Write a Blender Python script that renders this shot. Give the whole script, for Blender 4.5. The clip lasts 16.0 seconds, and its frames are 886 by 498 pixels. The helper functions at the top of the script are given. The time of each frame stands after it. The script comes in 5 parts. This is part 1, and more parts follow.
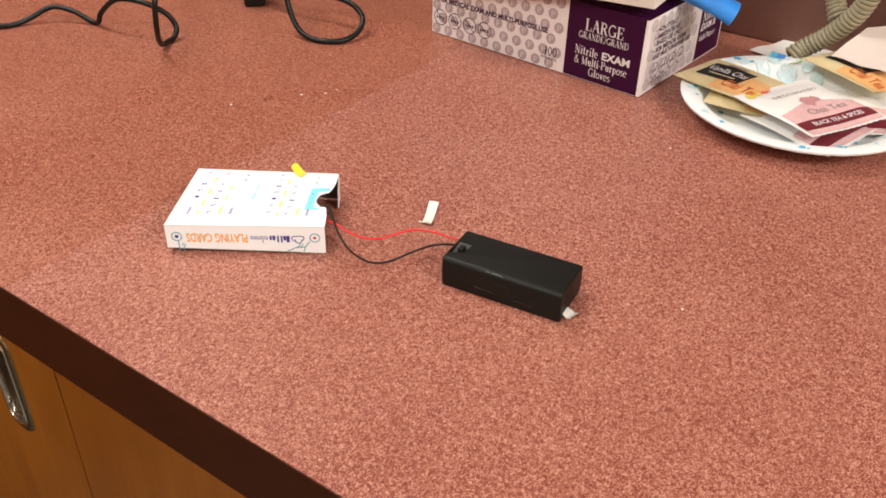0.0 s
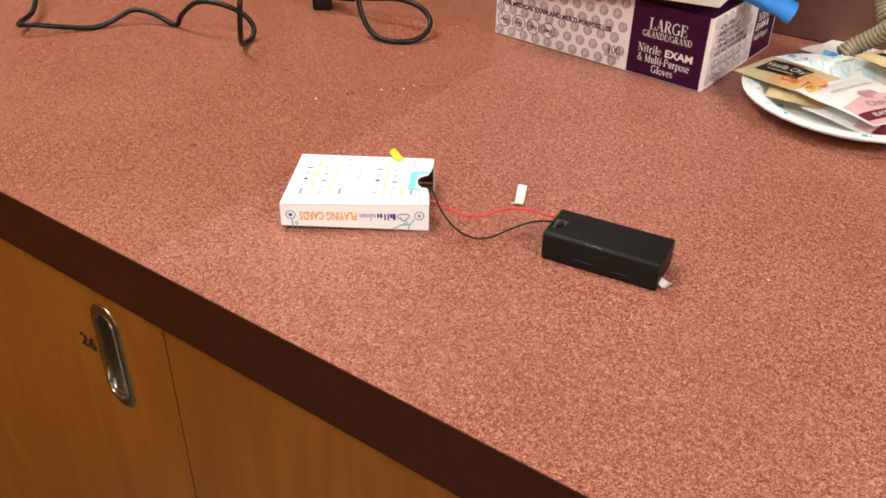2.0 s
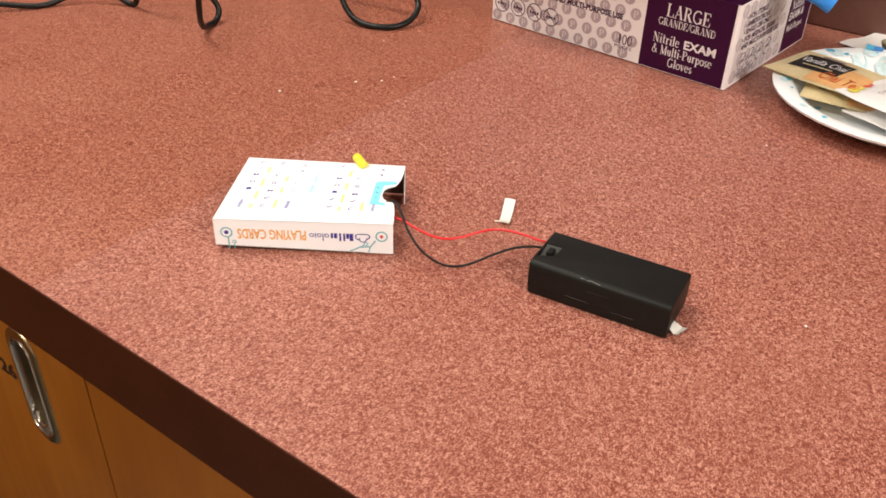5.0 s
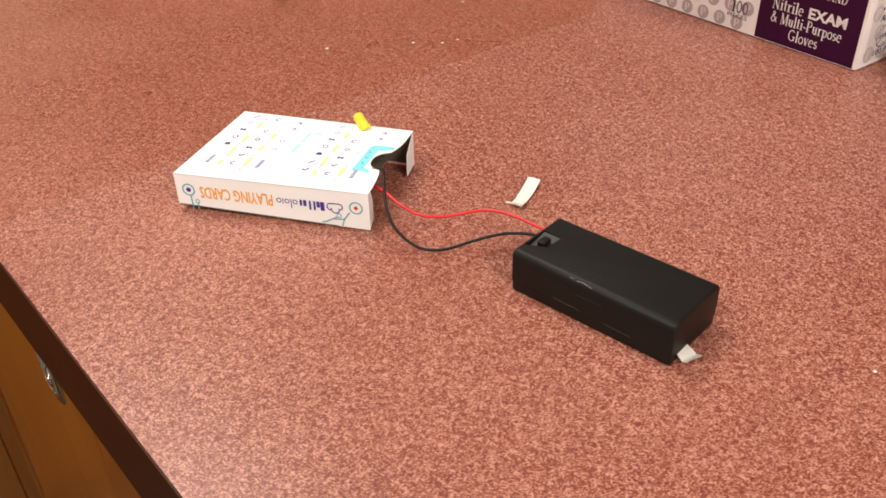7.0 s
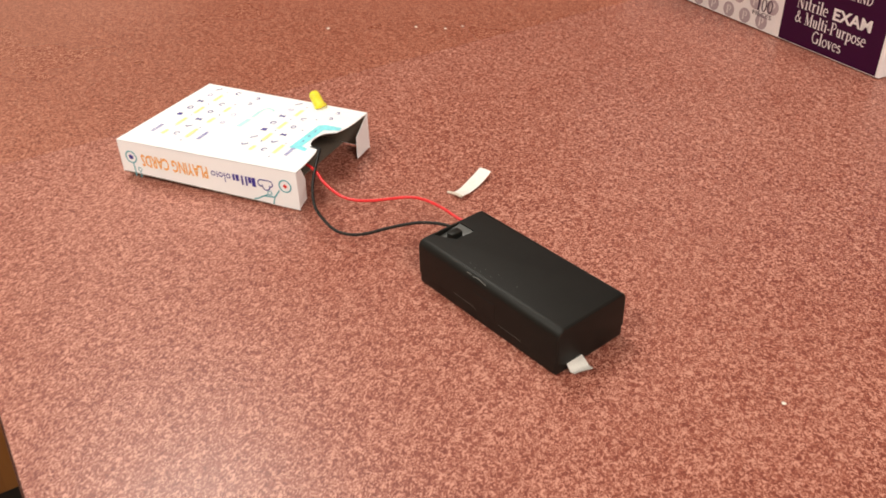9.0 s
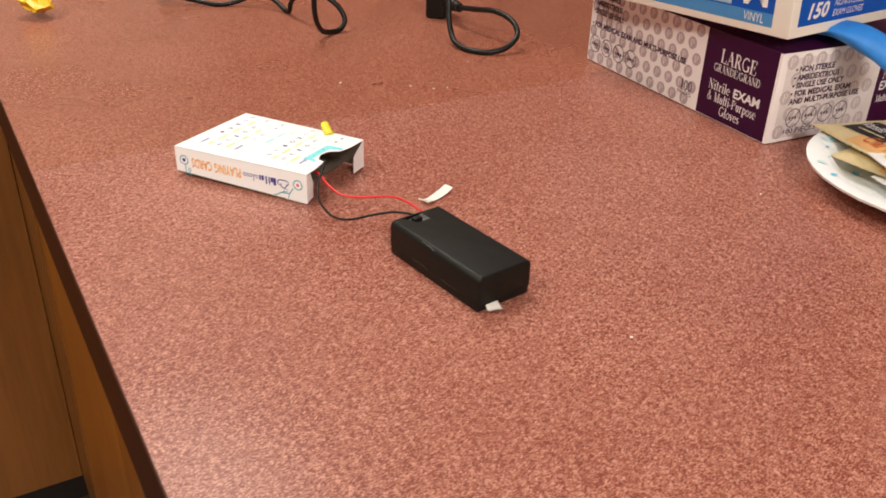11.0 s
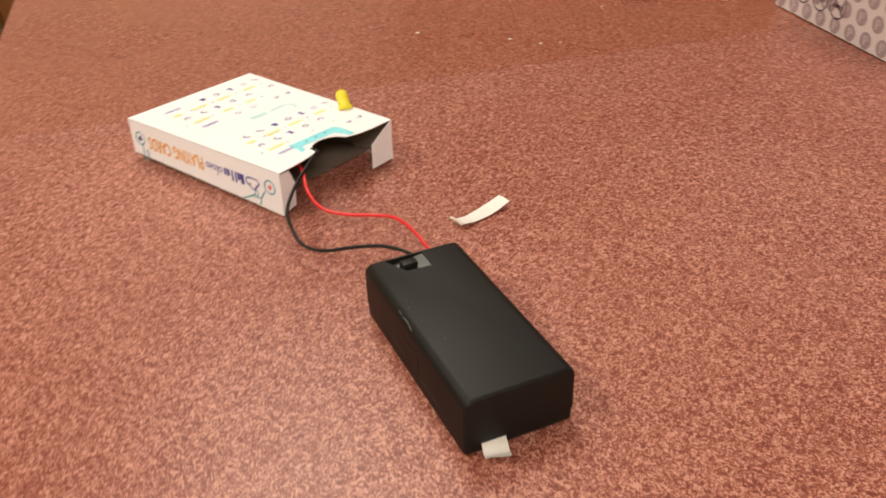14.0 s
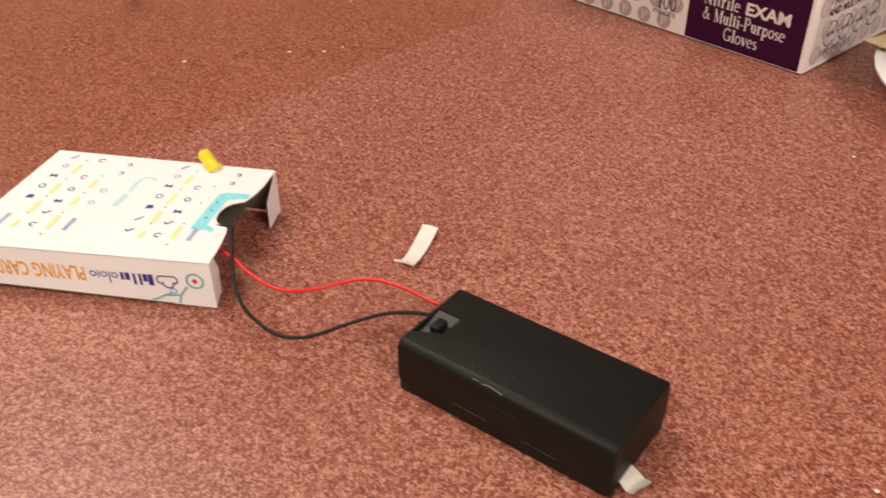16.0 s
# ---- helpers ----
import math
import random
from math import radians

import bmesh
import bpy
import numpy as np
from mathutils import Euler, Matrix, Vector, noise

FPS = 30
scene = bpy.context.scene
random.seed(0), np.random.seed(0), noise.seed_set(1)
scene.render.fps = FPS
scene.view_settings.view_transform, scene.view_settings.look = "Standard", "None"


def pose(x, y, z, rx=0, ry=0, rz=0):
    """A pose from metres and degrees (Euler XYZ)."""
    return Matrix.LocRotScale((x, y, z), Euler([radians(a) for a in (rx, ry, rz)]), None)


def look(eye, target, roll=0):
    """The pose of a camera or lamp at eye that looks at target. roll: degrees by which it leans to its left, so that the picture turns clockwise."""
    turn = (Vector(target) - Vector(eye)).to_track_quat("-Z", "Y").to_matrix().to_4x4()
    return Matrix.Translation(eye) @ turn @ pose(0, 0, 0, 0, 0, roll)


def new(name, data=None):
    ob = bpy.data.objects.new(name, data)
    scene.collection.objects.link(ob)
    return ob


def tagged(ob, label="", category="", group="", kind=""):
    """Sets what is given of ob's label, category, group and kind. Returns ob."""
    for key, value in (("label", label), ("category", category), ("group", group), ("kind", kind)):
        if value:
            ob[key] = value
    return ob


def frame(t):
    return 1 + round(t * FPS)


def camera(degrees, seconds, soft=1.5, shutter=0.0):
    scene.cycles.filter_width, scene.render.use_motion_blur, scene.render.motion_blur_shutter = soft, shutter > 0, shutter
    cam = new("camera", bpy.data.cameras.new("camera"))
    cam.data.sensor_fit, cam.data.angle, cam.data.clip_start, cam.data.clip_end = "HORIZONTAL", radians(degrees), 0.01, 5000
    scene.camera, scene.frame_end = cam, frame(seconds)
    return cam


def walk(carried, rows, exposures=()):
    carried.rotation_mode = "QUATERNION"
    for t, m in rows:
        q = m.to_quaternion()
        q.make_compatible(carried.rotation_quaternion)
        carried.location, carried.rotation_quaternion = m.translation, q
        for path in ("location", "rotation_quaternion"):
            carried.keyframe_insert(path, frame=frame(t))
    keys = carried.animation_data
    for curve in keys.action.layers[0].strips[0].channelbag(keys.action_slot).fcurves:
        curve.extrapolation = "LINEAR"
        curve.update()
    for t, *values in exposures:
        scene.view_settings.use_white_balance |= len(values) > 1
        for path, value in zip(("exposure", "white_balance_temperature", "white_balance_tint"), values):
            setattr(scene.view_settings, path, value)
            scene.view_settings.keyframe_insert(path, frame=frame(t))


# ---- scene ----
cam = camera(53.6, 16.0, soft=1.65, shutter=0.5)
METRES, EYE, TURN = 0.925, 0.2945, 34.2
ROWS = [
    (0.0, 0.0, 0.0, 0.0, 0.87, -34.63, -1.26),
    (0.5, -0.0037, -0.0082, -0.0004, 1.42, -34.98, -0.82),
    (1.0, -0.0224, -0.021, 0.0037, 1.65, -34.75, -0.89),
    (1.5, -0.0442, -0.0349, 0.0013, 1.41, -34.23, -0.82),
    (2.0, -0.0609, -0.0464, -0.0015, 1.05, -33.57, -1.1),
    (2.5, -0.0774, -0.0546, 0.0029, 0.08, -32.99, -1.65),
    (3.0, -0.0848, -0.0538, -0.0013, -1.06, -33.02, -2.02),
    (3.5, -0.0856, -0.0437, -0.0084, -1.7, -33.41, -2.49),
    (4.0, -0.0775, -0.0166, -0.0182, -1.53, -33.96, -2.73),
    (6.5, 0.032, 0.1246, -0.0826, 10.94, -34.56, 0.32),
    (7.0, 0.0547, 0.1288, -0.0924, 15.24, -34.4, 1.22),
    (7.5, 0.0842, 0.133, -0.093, 17.05, -34.1, 0.96),
    (8.0, 0.105, 0.1456, -0.0947, 18.7, -33.84, 1.0),
    (8.5, 0.1198, 0.165, -0.1006, 21.14, -34.32, 1.26),
    (11.0, 0.2037, 0.0476, -0.0792, 25.48, -28.91, -1.62),
    (11.5, 0.2097, 0.1023, -0.0867, 26.3, -28.35, -1.47),
    (12.0, 0.2238, 0.1698, -0.1019, 30.15, -28.68, -0.93),
    (12.5, 0.2251, 0.204, -0.1201, 35.58, -30.72, 0.04),
    (13.0, 0.2059, 0.2403, -0.1397, 39.34, -31.88, 0.26),
    (13.5, 0.188, 0.248, -0.1447, 41.62, -31.91, 0.86),
    (14.0, 0.1754, 0.2509, -0.1391, 38.45, -32.14, 1.52),
    (14.5, 0.1186, 0.2361, -0.1343, 27.3, -32.6, 1.8),
    (15.0, 0.0634, 0.2137, -0.1262, 13.57, -33.84, 1.55),
    (15.5, 0.0637, 0.2185, -0.1259, 9.18, -34.49, 0.14),
    (16.0, 0.0511, 0.2234, -0.12, 10.03, -34.92, 0.47),
]
PATH = [(t, pose(0, 0, EYE, 0, 0, TURN) @ pose(METRES * x, METRES * y, METRES * z, 90 + pitch, roll, yaw)) for t, x, y, z, yaw, pitch, roll in ROWS]
PATH += [(t, look(eye, target, roll)) for t, eye, target, roll in (
    (4.2, (-0.0547, -0.0380, 0.2767), (-0.9263, 1.3711, -0.8433), 3.09),
    (6.3, (-0.0453, 0.1010, 0.2201), (-1.1763, 1.3003, -0.9134), 0.01),
    (8.7, (0.0039, 0.1965, 0.1944), (-1.3839, 1.0795, -0.9429), -1.93),
    (10.8, (0.1271, 0.1383, 0.2162), (-1.3674, 1.0398, -0.7592), 1.75),
)]
walk(cam, sorted(PATH, key=lambda row: row[0]), exposures=(
    (0.0, 0.11, 6500, 9), (4.0, 0.17, 6500, 9), (7.5, 0.02, 6600, 9), (11.0, -0.02, 6650, 9), (12.0, -0.05, 6800, 9),
    (13.5, -0.13, 7100, 9), (14.5, -0.21, 7050, 13), (15.2, -0.22, 7050, 14), (16.0, -0.24, 7050, 14)))

# ---- world and light ----
world = bpy.data.worlds.new("room_world")
scene.world = world
world.use_nodes = True
world.node_tree.nodes["Background"].inputs[0].default_value = (0.9, 0.85, 0.8, 1)
world.node_tree.nodes["Background"].inputs[1].default_value = 0.02

ROOM_TOP = 1.78


def ceiling_lamp(x, y, sx, sy, watts, colour):
    data = bpy.data.lights.new("ceiling_lamp", "AREA")
    data.shape, data.size, data.size_y = "RECTANGLE", sx, sy
    data.energy, data.color = watts, colour
    ob = new("ceiling_lamp", data)
    ob.matrix_world = pose(x, y, ROOM_TOP - 0.02)
    return tagged(ob, "unseen ceiling area lamp added to light the room", "ceiling light")


# unseen lamps, placed and powered to suit the shadows, side faces and sheen
ceiling_lamp(-1.45, 0.40, 1.2, 0.55, 31, (1.0, 0.95, 0.86))
ceiling_lamp(2.15, -0.05, 0.9, 0.9, 80, (1.0, 0.95, 0.87))
ceiling_lamp(-0.40, -1.20, 1.2, 0.55, 37, (1.0, 0.95, 0.84))


# ---- materials ----
def node_material(name):
    m = bpy.data.materials.new(name)
    m.use_nodes = True
    return m, m.node_tree.nodes, m.node_tree.links, m.node_tree.nodes["Principled BSDF"]


def ramp(nodes, stops):
    r = nodes.new("ShaderNodeValToRGB")
    while len(r.color_ramp.elements) < len(stops):
        r.color_ramp.elements.new(0.5)
    for el, (at, c) in zip(r.color_ramp.elements, stops):
        el.position, el.color = at, (*c, 1)
    return r


def noise_node(nodes, links, scale, detail=2.0, distortion=0.0, stretch=None, rough=0.5):
    co = nodes.new("ShaderNodeTexCoord")
    n = nodes.new("ShaderNodeTexNoise")
    n.inputs["Scale"].default_value, n.inputs["Detail"].default_value = scale, detail
    n.inputs["Distortion"].default_value, n.inputs["Roughness"].default_value = distortion, rough
    if stretch:
        mp = nodes.new("ShaderNodeMapping")
        mp.inputs["Scale"].default_value = stretch
        links.new(co.outputs["Object"], mp.inputs["Vector"])
        links.new(mp.outputs["Vector"], n.inputs["Vector"])
    else:
        links.new(co.outputs["Object"], n.inputs["Vector"])
    return n


def add_bump(nodes, links, bsdf, source, strength, distance):
    b = nodes.new("ShaderNodeBump")
    b.inputs["Strength"].default_value, b.inputs["Distance"].default_value = strength, distance
    links.new(source, b.inputs["Height"])
    links.new(b.outputs["Normal"], bsdf.inputs["Normal"])


def mottled(name, colour, rough=0.5, metal=0.0, scale=60, amount=0.12, fine=900, bump=0.15, depth=0.0002, spec=0.5):
    """A surface of one colour with stains at a broad scale and grain at a fine one."""
    m, nodes, links, bsdf = node_material(name)
    a = noise_node(nodes, links, scale, 3)
    g = noise_node(nodes, links, fine, 2)
    mix = nodes.new("ShaderNodeMath")
    mix.operation = "ADD"
    links.new(a.outputs["Fac"], mix.inputs[0])
    links.new(g.outputs["Fac"], mix.inputs[1])
    lo = [max(0.0, c * (1 - amount)) for c in colour]
    hi = [min(1.0, c * (1 + amount)) for c in colour]
    half = nodes.new("ShaderNodeMath")
    half.operation = "MULTIPLY"
    half.inputs[1].default_value = 0.5
    links.new(mix.outputs[0], half.inputs[0])
    r = ramp(nodes, [(0.3, lo), (0.7, hi)])
    links.new(half.outputs[0], r.inputs["Fac"])
    links.new(r.outputs["Color"], bsdf.inputs["Base Color"])
    bsdf.inputs["Roughness"].default_value, bsdf.inputs["Metallic"].default_value = rough, metal
    bsdf.inputs["Specular IOR Level"].default_value = spec
    if bump:
        add_bump(nodes, links, bsdf, g.outputs["Fac"], bump, depth)
    return m


def laminate(name, dark, mid, light, rough):
    """Red-brown worktop laminate: broken pale threads and flecks over a dark ground, with broad uneven tone."""
    m, nodes, links, bsdf = node_material(name)

    def math_node(op, a, b, c=None):
        n = nodes.new("ShaderNodeMath")
        n.operation = op
        for i, v in enumerate((a, b, c)):
            if v is None:
                continue
            if isinstance(v, (int, float)):
                n.inputs[i].default_value = v
            else:
                links.new(v, n.inputs[i])
        return n.outputs[0]

    fleck = noise_node(nodes, links, 800, 1.2, 1.6, (1, 0.85, 1), 0.5).outputs["Fac"]
    vein = noise_node(nodes, links, 520, 1.2, 1.4, (0.9, 1, 1), 0.5).outputs["Fac"]
    blot = noise_node(nodes, links, 300, 2, 0.8).outputs["Fac"]
    broad = noise_node(nodes, links, 7, 3).outputs["Fac"]
    # threads lie where the vein field crosses its middle
    away = math_node("ABSOLUTE", math_node("SUBTRACT", vein, 0.5), 0.0)
    thread = math_node("SUBTRACT", 0.10, away)
    total = math_node("MULTIPLY_ADD", thread, 1.10, fleck)
    total = math_node("MULTIPLY_ADD", blot, 0.16, total)
    total = math_node("MULTIPLY_ADD", broad, 0.12, total)
    r = ramp(nodes, [(0.46, dark), (0.645, mid), (0.84, light)])
    links.new(total, r.inputs["Fac"])
    links.new(r.outputs["Color"], bsdf.inputs["Base Color"])
    rr = ramp(nodes, [(0.35, (rough * 0.85,) * 3), (0.65, (rough * 1.15,) * 3)])
    links.new(broad, rr.inputs["Fac"])
    links.new(rr.outputs["Color"], bsdf.inputs["Roughness"])
    bsdf.inputs["Specular IOR Level"].default_value = 0.36
    add_bump(nodes, links, bsdf, fleck, 0.05, 0.0002)
    return m


def wood(name, dark, mid, light, rough=0.38, along="z"):
    """Varnished veneer, the grain along one axis."""
    m, nodes, links, bsdf = node_material(name)
    st = {"z": (1, 1, 0.06), "x": (0.06, 1, 1), "y": (1, 0.06, 1)}[along]
    grain = noise_node(nodes, links, 90, 5, 0.4, st, 0.6)
    cloud = noise_node(nodes, links, 9, 3, 0.8, tuple(max(v, 0.35) for v in st))
    add = nodes.new("ShaderNodeMath")
    add.operation = "MULTIPLY_ADD"
    add.inputs[1].default_value = 1.1
    links.new(cloud.outputs["Fac"], add.inputs[0])
    links.new(grain.outputs["Fac"], add.inputs[2])
    r = ramp(nodes, [(0.68, dark), (0.95, mid), (1.2, light)])
    half = nodes.new("ShaderNodeMath")
    half.operation = "MULTIPLY"
    half.inputs[1].default_value = 0.8
    r.color_ramp.elements[0].position, r.color_ramp.elements[1].position, r.color_ramp.elements[2].position = 0.45, 0.76, 1.0
    links.new(add.outputs[0], half.inputs[0])
    links.new(half.outputs[0], r.inputs["Fac"])
    links.new(r.outputs["Color"], bsdf.inputs["Base Color"])
    bsdf.inputs["Roughness"].default_value = rough
    add_bump(nodes, links, bsdf, grain.outputs["Fac"], 0.06, 0.0003)
    return m


LAM_A = laminate("laminate_red", (0.176, 0.043, 0.031), (0.284, 0.087, 0.058), (0.585, 0.283, 0.214), 0.34)
# slightly darker and browner than LAM_A, with weaker flecks
LAM_B = laminate("laminate_red_brown", (0.172, 0.041, 0.026), (0.276, 0.081, 0.049), (0.52, 0.232, 0.156), 0.30)
BAND = mottled("edge_band_brown", (0.054, 0.0130, 0.0045), 0.5, scale=25, fine=500, amount=0.15, spec=0.16)
VENEER = wood("veneer_honey", (0.250, 0.072, 0.006), (0.306, 0.094, 0.008), (0.370, 0.123, 0.013))
# darker veneer: door edge strips, and painted shade on filler and return doors
VENEER_EDGE_SHADE = wood("veneer_edge_and_shade", (0.15, 0.048, 0.008), (0.20, 0.068, 0.011), (0.25, 0.092, 0.018))
# near black, painting the shade in door gaps and toe recesses
DARKGAP = mottled("cabinet_gap_shade", (0.02, 0.012, 0.008), 0.8)
CHROME = mottled("polished_steel", (0.62, 0.60, 0.55), 0.16, 1.0, scale=40, fine=1200, amount=0.08, bump=0.03)
STEEL_DIM = mottled("dull_steel", (0.34, 0.33, 0.29), 0.34, 1.0, scale=60, amount=0.15, bump=0.05)
# amber and brown reflections on the steel pull are put into these two colours
FLANGE = mottled("steel_wood_reflection", (0.42, 0.33, 0.20), 0.26, 1.0, scale=50, amount=0.15, bump=0.03)
CUP = mottled("steel_cup_reflection", (0.30, 0.25, 0.18), 0.42, 1.0, scale=60, amount=0.15, bump=0.05)
INK = mottled("black_ink", (0.012, 0.011, 0.012), 0.5, bump=0)
FLOOR = mottled("floor_vinyl", (0.075, 0.07, 0.065), 0.45, scale=8, fine=220, amount=0.3)
WALLPAINT = mottled("wall_paint", (0.62, 0.54, 0.46), 0.7, scale=3, fine=400, amount=0.06)
BACKWALL = mottled("back_wall_brown", (0.155, 0.064, 0.048), 0.5, scale=4, fine=300, amount=0.12)
CEIL = mottled("ceiling_tile", (0.72, 0.70, 0.66), 0.9, scale=15, fine=300, amount=0.08)

CARD = mottled("card_white", (0.90, 0.925, 0.955), 0.42, scale=35, fine=1500, amount=0.03, bump=0.05)
# dark card: shade inside and under the boxes, put into the colour
CARD_SHADE = mottled("card_shade_brown", (0.15, 0.115, 0.09), 0.8, scale=60, amount=0.1)
NAVY = mottled("print_navy", (0.045, 0.035, 0.30), 0.5, bump=0)
YELLOW = mottled("print_yellow", (0.92, 0.87, 0.36), 0.5, bump=0)
CYAN = mottled("print_cyan", (0.24, 0.76, 0.88), 0.5, scale=300, amount=0.2, bump=0)
CYAN_PALE = mottled("print_cyan_pale", (0.50, 0.80, 0.86), 0.5, bump=0)
ORANGE = mottled("print_orange", (0.86, 0.40, 0.08), 0.5, bump=0)
TEAL = mottled("print_teal", (0.10, 0.42, 0.50), 0.5, bump=0)
RED_INK = mottled("print_red", (0.70, 0.03, 0.03), 0.5, bump=0)
PALE_INK = mottled("print_pale_blue", (0.26, 0.25, 0.58), 0.5, bump=0)

BLACK_ABS = mottled("black_plastic", (0.0072, 0.0073, 0.0062), 0.50, scale=120, fine=2600, amount=0.25, bump=0.2, depth=0.0001, spec=0.26)
GREY_ABS = mottled("dark_grey_plastic", (0.052, 0.055, 0.053), 0.36, scale=120, fine=2600, amount=0.2, bump=0.2, depth=0.0001)
SCUFF = mottled("scuffed_plastic", (0.16, 0.16, 0.15), 0.5, bump=0)
WIRE_RED = mottled("wire_red", (0.72, 0.025, 0.03), 0.35, scale=200, amount=0.1, bump=0)
WIRE_BLACK = mottled("wire_black", (0.010, 0.010, 0.0095), 0.5, scale=200, amount=0.2, bump=0, spec=0.3)
RUBBER = mottled("cable_rubber", (0.007, 0.007, 0.0065), 0.40, scale=80, amount=0.3, bump=0.1, spec=0.3)
TAPE = mottled("paper_tape", (0.80, 0.78, 0.74), 0.6, scale=150, fine=1500, amount=0.07)
TAPE_DIM = mottled("paper_tape_dirty", (0.62, 0.56, 0.47), 0.7, scale=250, fine=1500, amount=0.15)

PURPLE = mottled("box_purple", (0.041, 0.0025, 0.034), 0.42, scale=30, fine=1200, amount=0.12, bump=0.05, spec=0.22)
LILAC = mottled("box_lilac_white", (0.87, 0.82, 0.83), 0.40, scale=40, fine=1000, amount=0.06, bump=0.05)
LILAC_LOGO = mottled("box_lilac_mark", (0.47, 0.38, 0.42), 0.42, scale=60, amount=0.08, bump=0)
LILAC_PALE = mottled("box_lilac_pale", (0.74, 0.68, 0.68), 0.42, bump=0)
LILAC_RING = mottled("box_lilac_ring", (0.56, 0.48, 0.50), 0.42, bump=0)
PURPLE_INK = mottled("ink_purple", (0.045, 0.012, 0.05), 0.45, bump=0)
WHITE_INK = mottled("ink_white", (0.84, 0.80, 0.82), 0.45, bump=0)
BOX_WHITE = mottled("box_white", (0.82, 0.78, 0.72), 0.42, scale=30, fine=1100, amount=0.05, bump=0.05)
BOX_BLUE = mottled("box_blue", (0.006, 0.085, 0.45), 0.40, scale=30, amount=0.1, bump=0.03, spec=0.22)
BOX_SKY = mottled("box_sky_blue", (0.06, 0.25, 0.56), 0.34, scale=30, amount=0.1, bump=0.03)
BOX_ICE = mottled("box_ice_blue", (0.36, 0.50, 0.62), 0.36, scale=25, amount=0.15, bump=0)
GLOVE = mottled("glove_blue", (0.030, 0.26, 0.80), 0.5, scale=90, fine=1500, amount=0.12, bump=0.2)

PLATE = mottled("paper_plate", (0.90, 0.92, 0.935), 0.42, scale=50, fine=900, amount=0.04)
DOT_BLUE = mottled("plate_dot_blue", (0.10, 0.50, 0.75), 0.45, scale=150, amount=0.25, bump=0)
DOT_ICE = mottled("plate_dot_ice", (0.66, 0.83, 0.88), 0.45, scale=150, amount=0.15, bump=0)
DOT_DEEP = mottled("plate_dot_deep", (0.07, 0.28, 0.70), 0.45, scale=150, amount=0.2, bump=0)
DOT_GREEN = mottled("plate_green", (0.38, 0.66, 0.14), 0.45, bump=0)
DOT_YELLOW = mottled("plate_yellow", (0.86, 0.70, 0.12), 0.45, scale=200, amount=0.2, bump=0)
DOT_RED = mottled("plate_red", (0.80, 0.12, 0.10), 0.45, bump=0)
TAN = mottled("sachet_tan", (0.72, 0.59, 0.34), 0.36, scale=90, fine=1200, amount=0.12)
TAN_ORANGE = mottled("sachet_orange", (0.76, 0.42, 0.17), 0.36, scale=120, amount=0.15, bump=0)
SACHET_WHITE = mottled("sachet_white", (0.88, 0.86, 0.85), 0.38, scale=80, fine=1200, amount=0.05)
SACHET_PINK = mottled("sachet_pink", (0.74, 0.46, 0.47), 0.38, scale=110, amount=0.1, bump=0)
SACHET_ROSE = mottled("sachet_rose", (0.56, 0.27, 0.29), 0.38, scale=110, amount=0.12, bump=0)
MAROON = mottled("sachet_maroon", (0.16, 0.016, 0.028), 0.38, scale=110, amount=0.12, bump=0)
GREY_INK = mottled("ink_grey", (0.30, 0.25, 0.25), 0.5, bump=0)
RED_BROWN_INK = mottled("ink_red_brown", (0.55, 0.12, 0.03), 0.5, bump=0)
PAPER = mottled("napkin_paper", (0.70, 0.66, 0.63), 0.85, scale=60, fine=1300, amount=0.05)
PAPER_WARM = mottled("paper_warm", (0.68, 0.58, 0.53), 0.8, scale=60, fine=1300, amount=0.05)
CORD = mottled("phone_cord_beige", (0.33, 0.29, 0.19), 0.42, scale=120, amount=0.12, bump=0.05)
YELLOW_RUBBER = mottled("yellow_rubber", (0.86, 0.52, 0.01), 0.4, scale=120, amount=0.12)
SLAB_GREY = mottled("device_grey", (0.52, 0.50, 0.48), 0.4, scale=60, amount=0.1)
CRUMB = mottled("crumb_white", (0.80, 0.72, 0.64), 0.7, scale=900, amount=0.2)


def led_material():
    m, nodes, links, bsdf = node_material("led_yellow_epoxy")
    n = noise_node(nodes, links, 300, 2)
    r = ramp(nodes, [(0.3, (0.94, 0.80, 0.05)), (0.7, (0.97, 0.88, 0.12))])
    links.new(n.outputs["Fac"], r.inputs["Fac"])
    links.new(r.outputs["Color"], bsdf.inputs["Base Color"])
    bsdf.inputs["Roughness"].default_value = 0.15
    bsdf.inputs["Transmission Weight"].default_value = 0.12
    bsdf.inputs["Subsurface Weight"].default_value = 0.3
    bsdf.inputs["Subsurface Radius"].default_value = (0.003, 0.002, 0.0005)
    return m


LED = led_material()


# ---- building helpers ----
def thing(name, m, label, category, group="", kind=""):
    ob = new(name)
    ob.empty_display_size = 0.01
    ob.matrix_world = m
    return tagged(ob, label, category, group, kind)


def finish(name, bm, mat, smooth=None):
    me = bpy.data.meshes.new(name)
    bmesh.ops.recalc_face_normals(bm, faces=bm.faces)
    bm.to_mesh(me)
    bm.free()
    for mt in mat if isinstance(mat, (list, tuple)) else (mat,):
        me.materials.append(mt)
    if smooth is not None:
        me.polygons.foreach_set("use_smooth", [True] * len(me.polygons))
        me.set_sharp_from_angle(angle=radians(smooth))
    return me


def part(name, bm, mat, parent, label="", smooth=None):
    ob = new(name, finish(name, bm, mat, smooth))
    ob.parent = parent
    return tagged(ob, label)


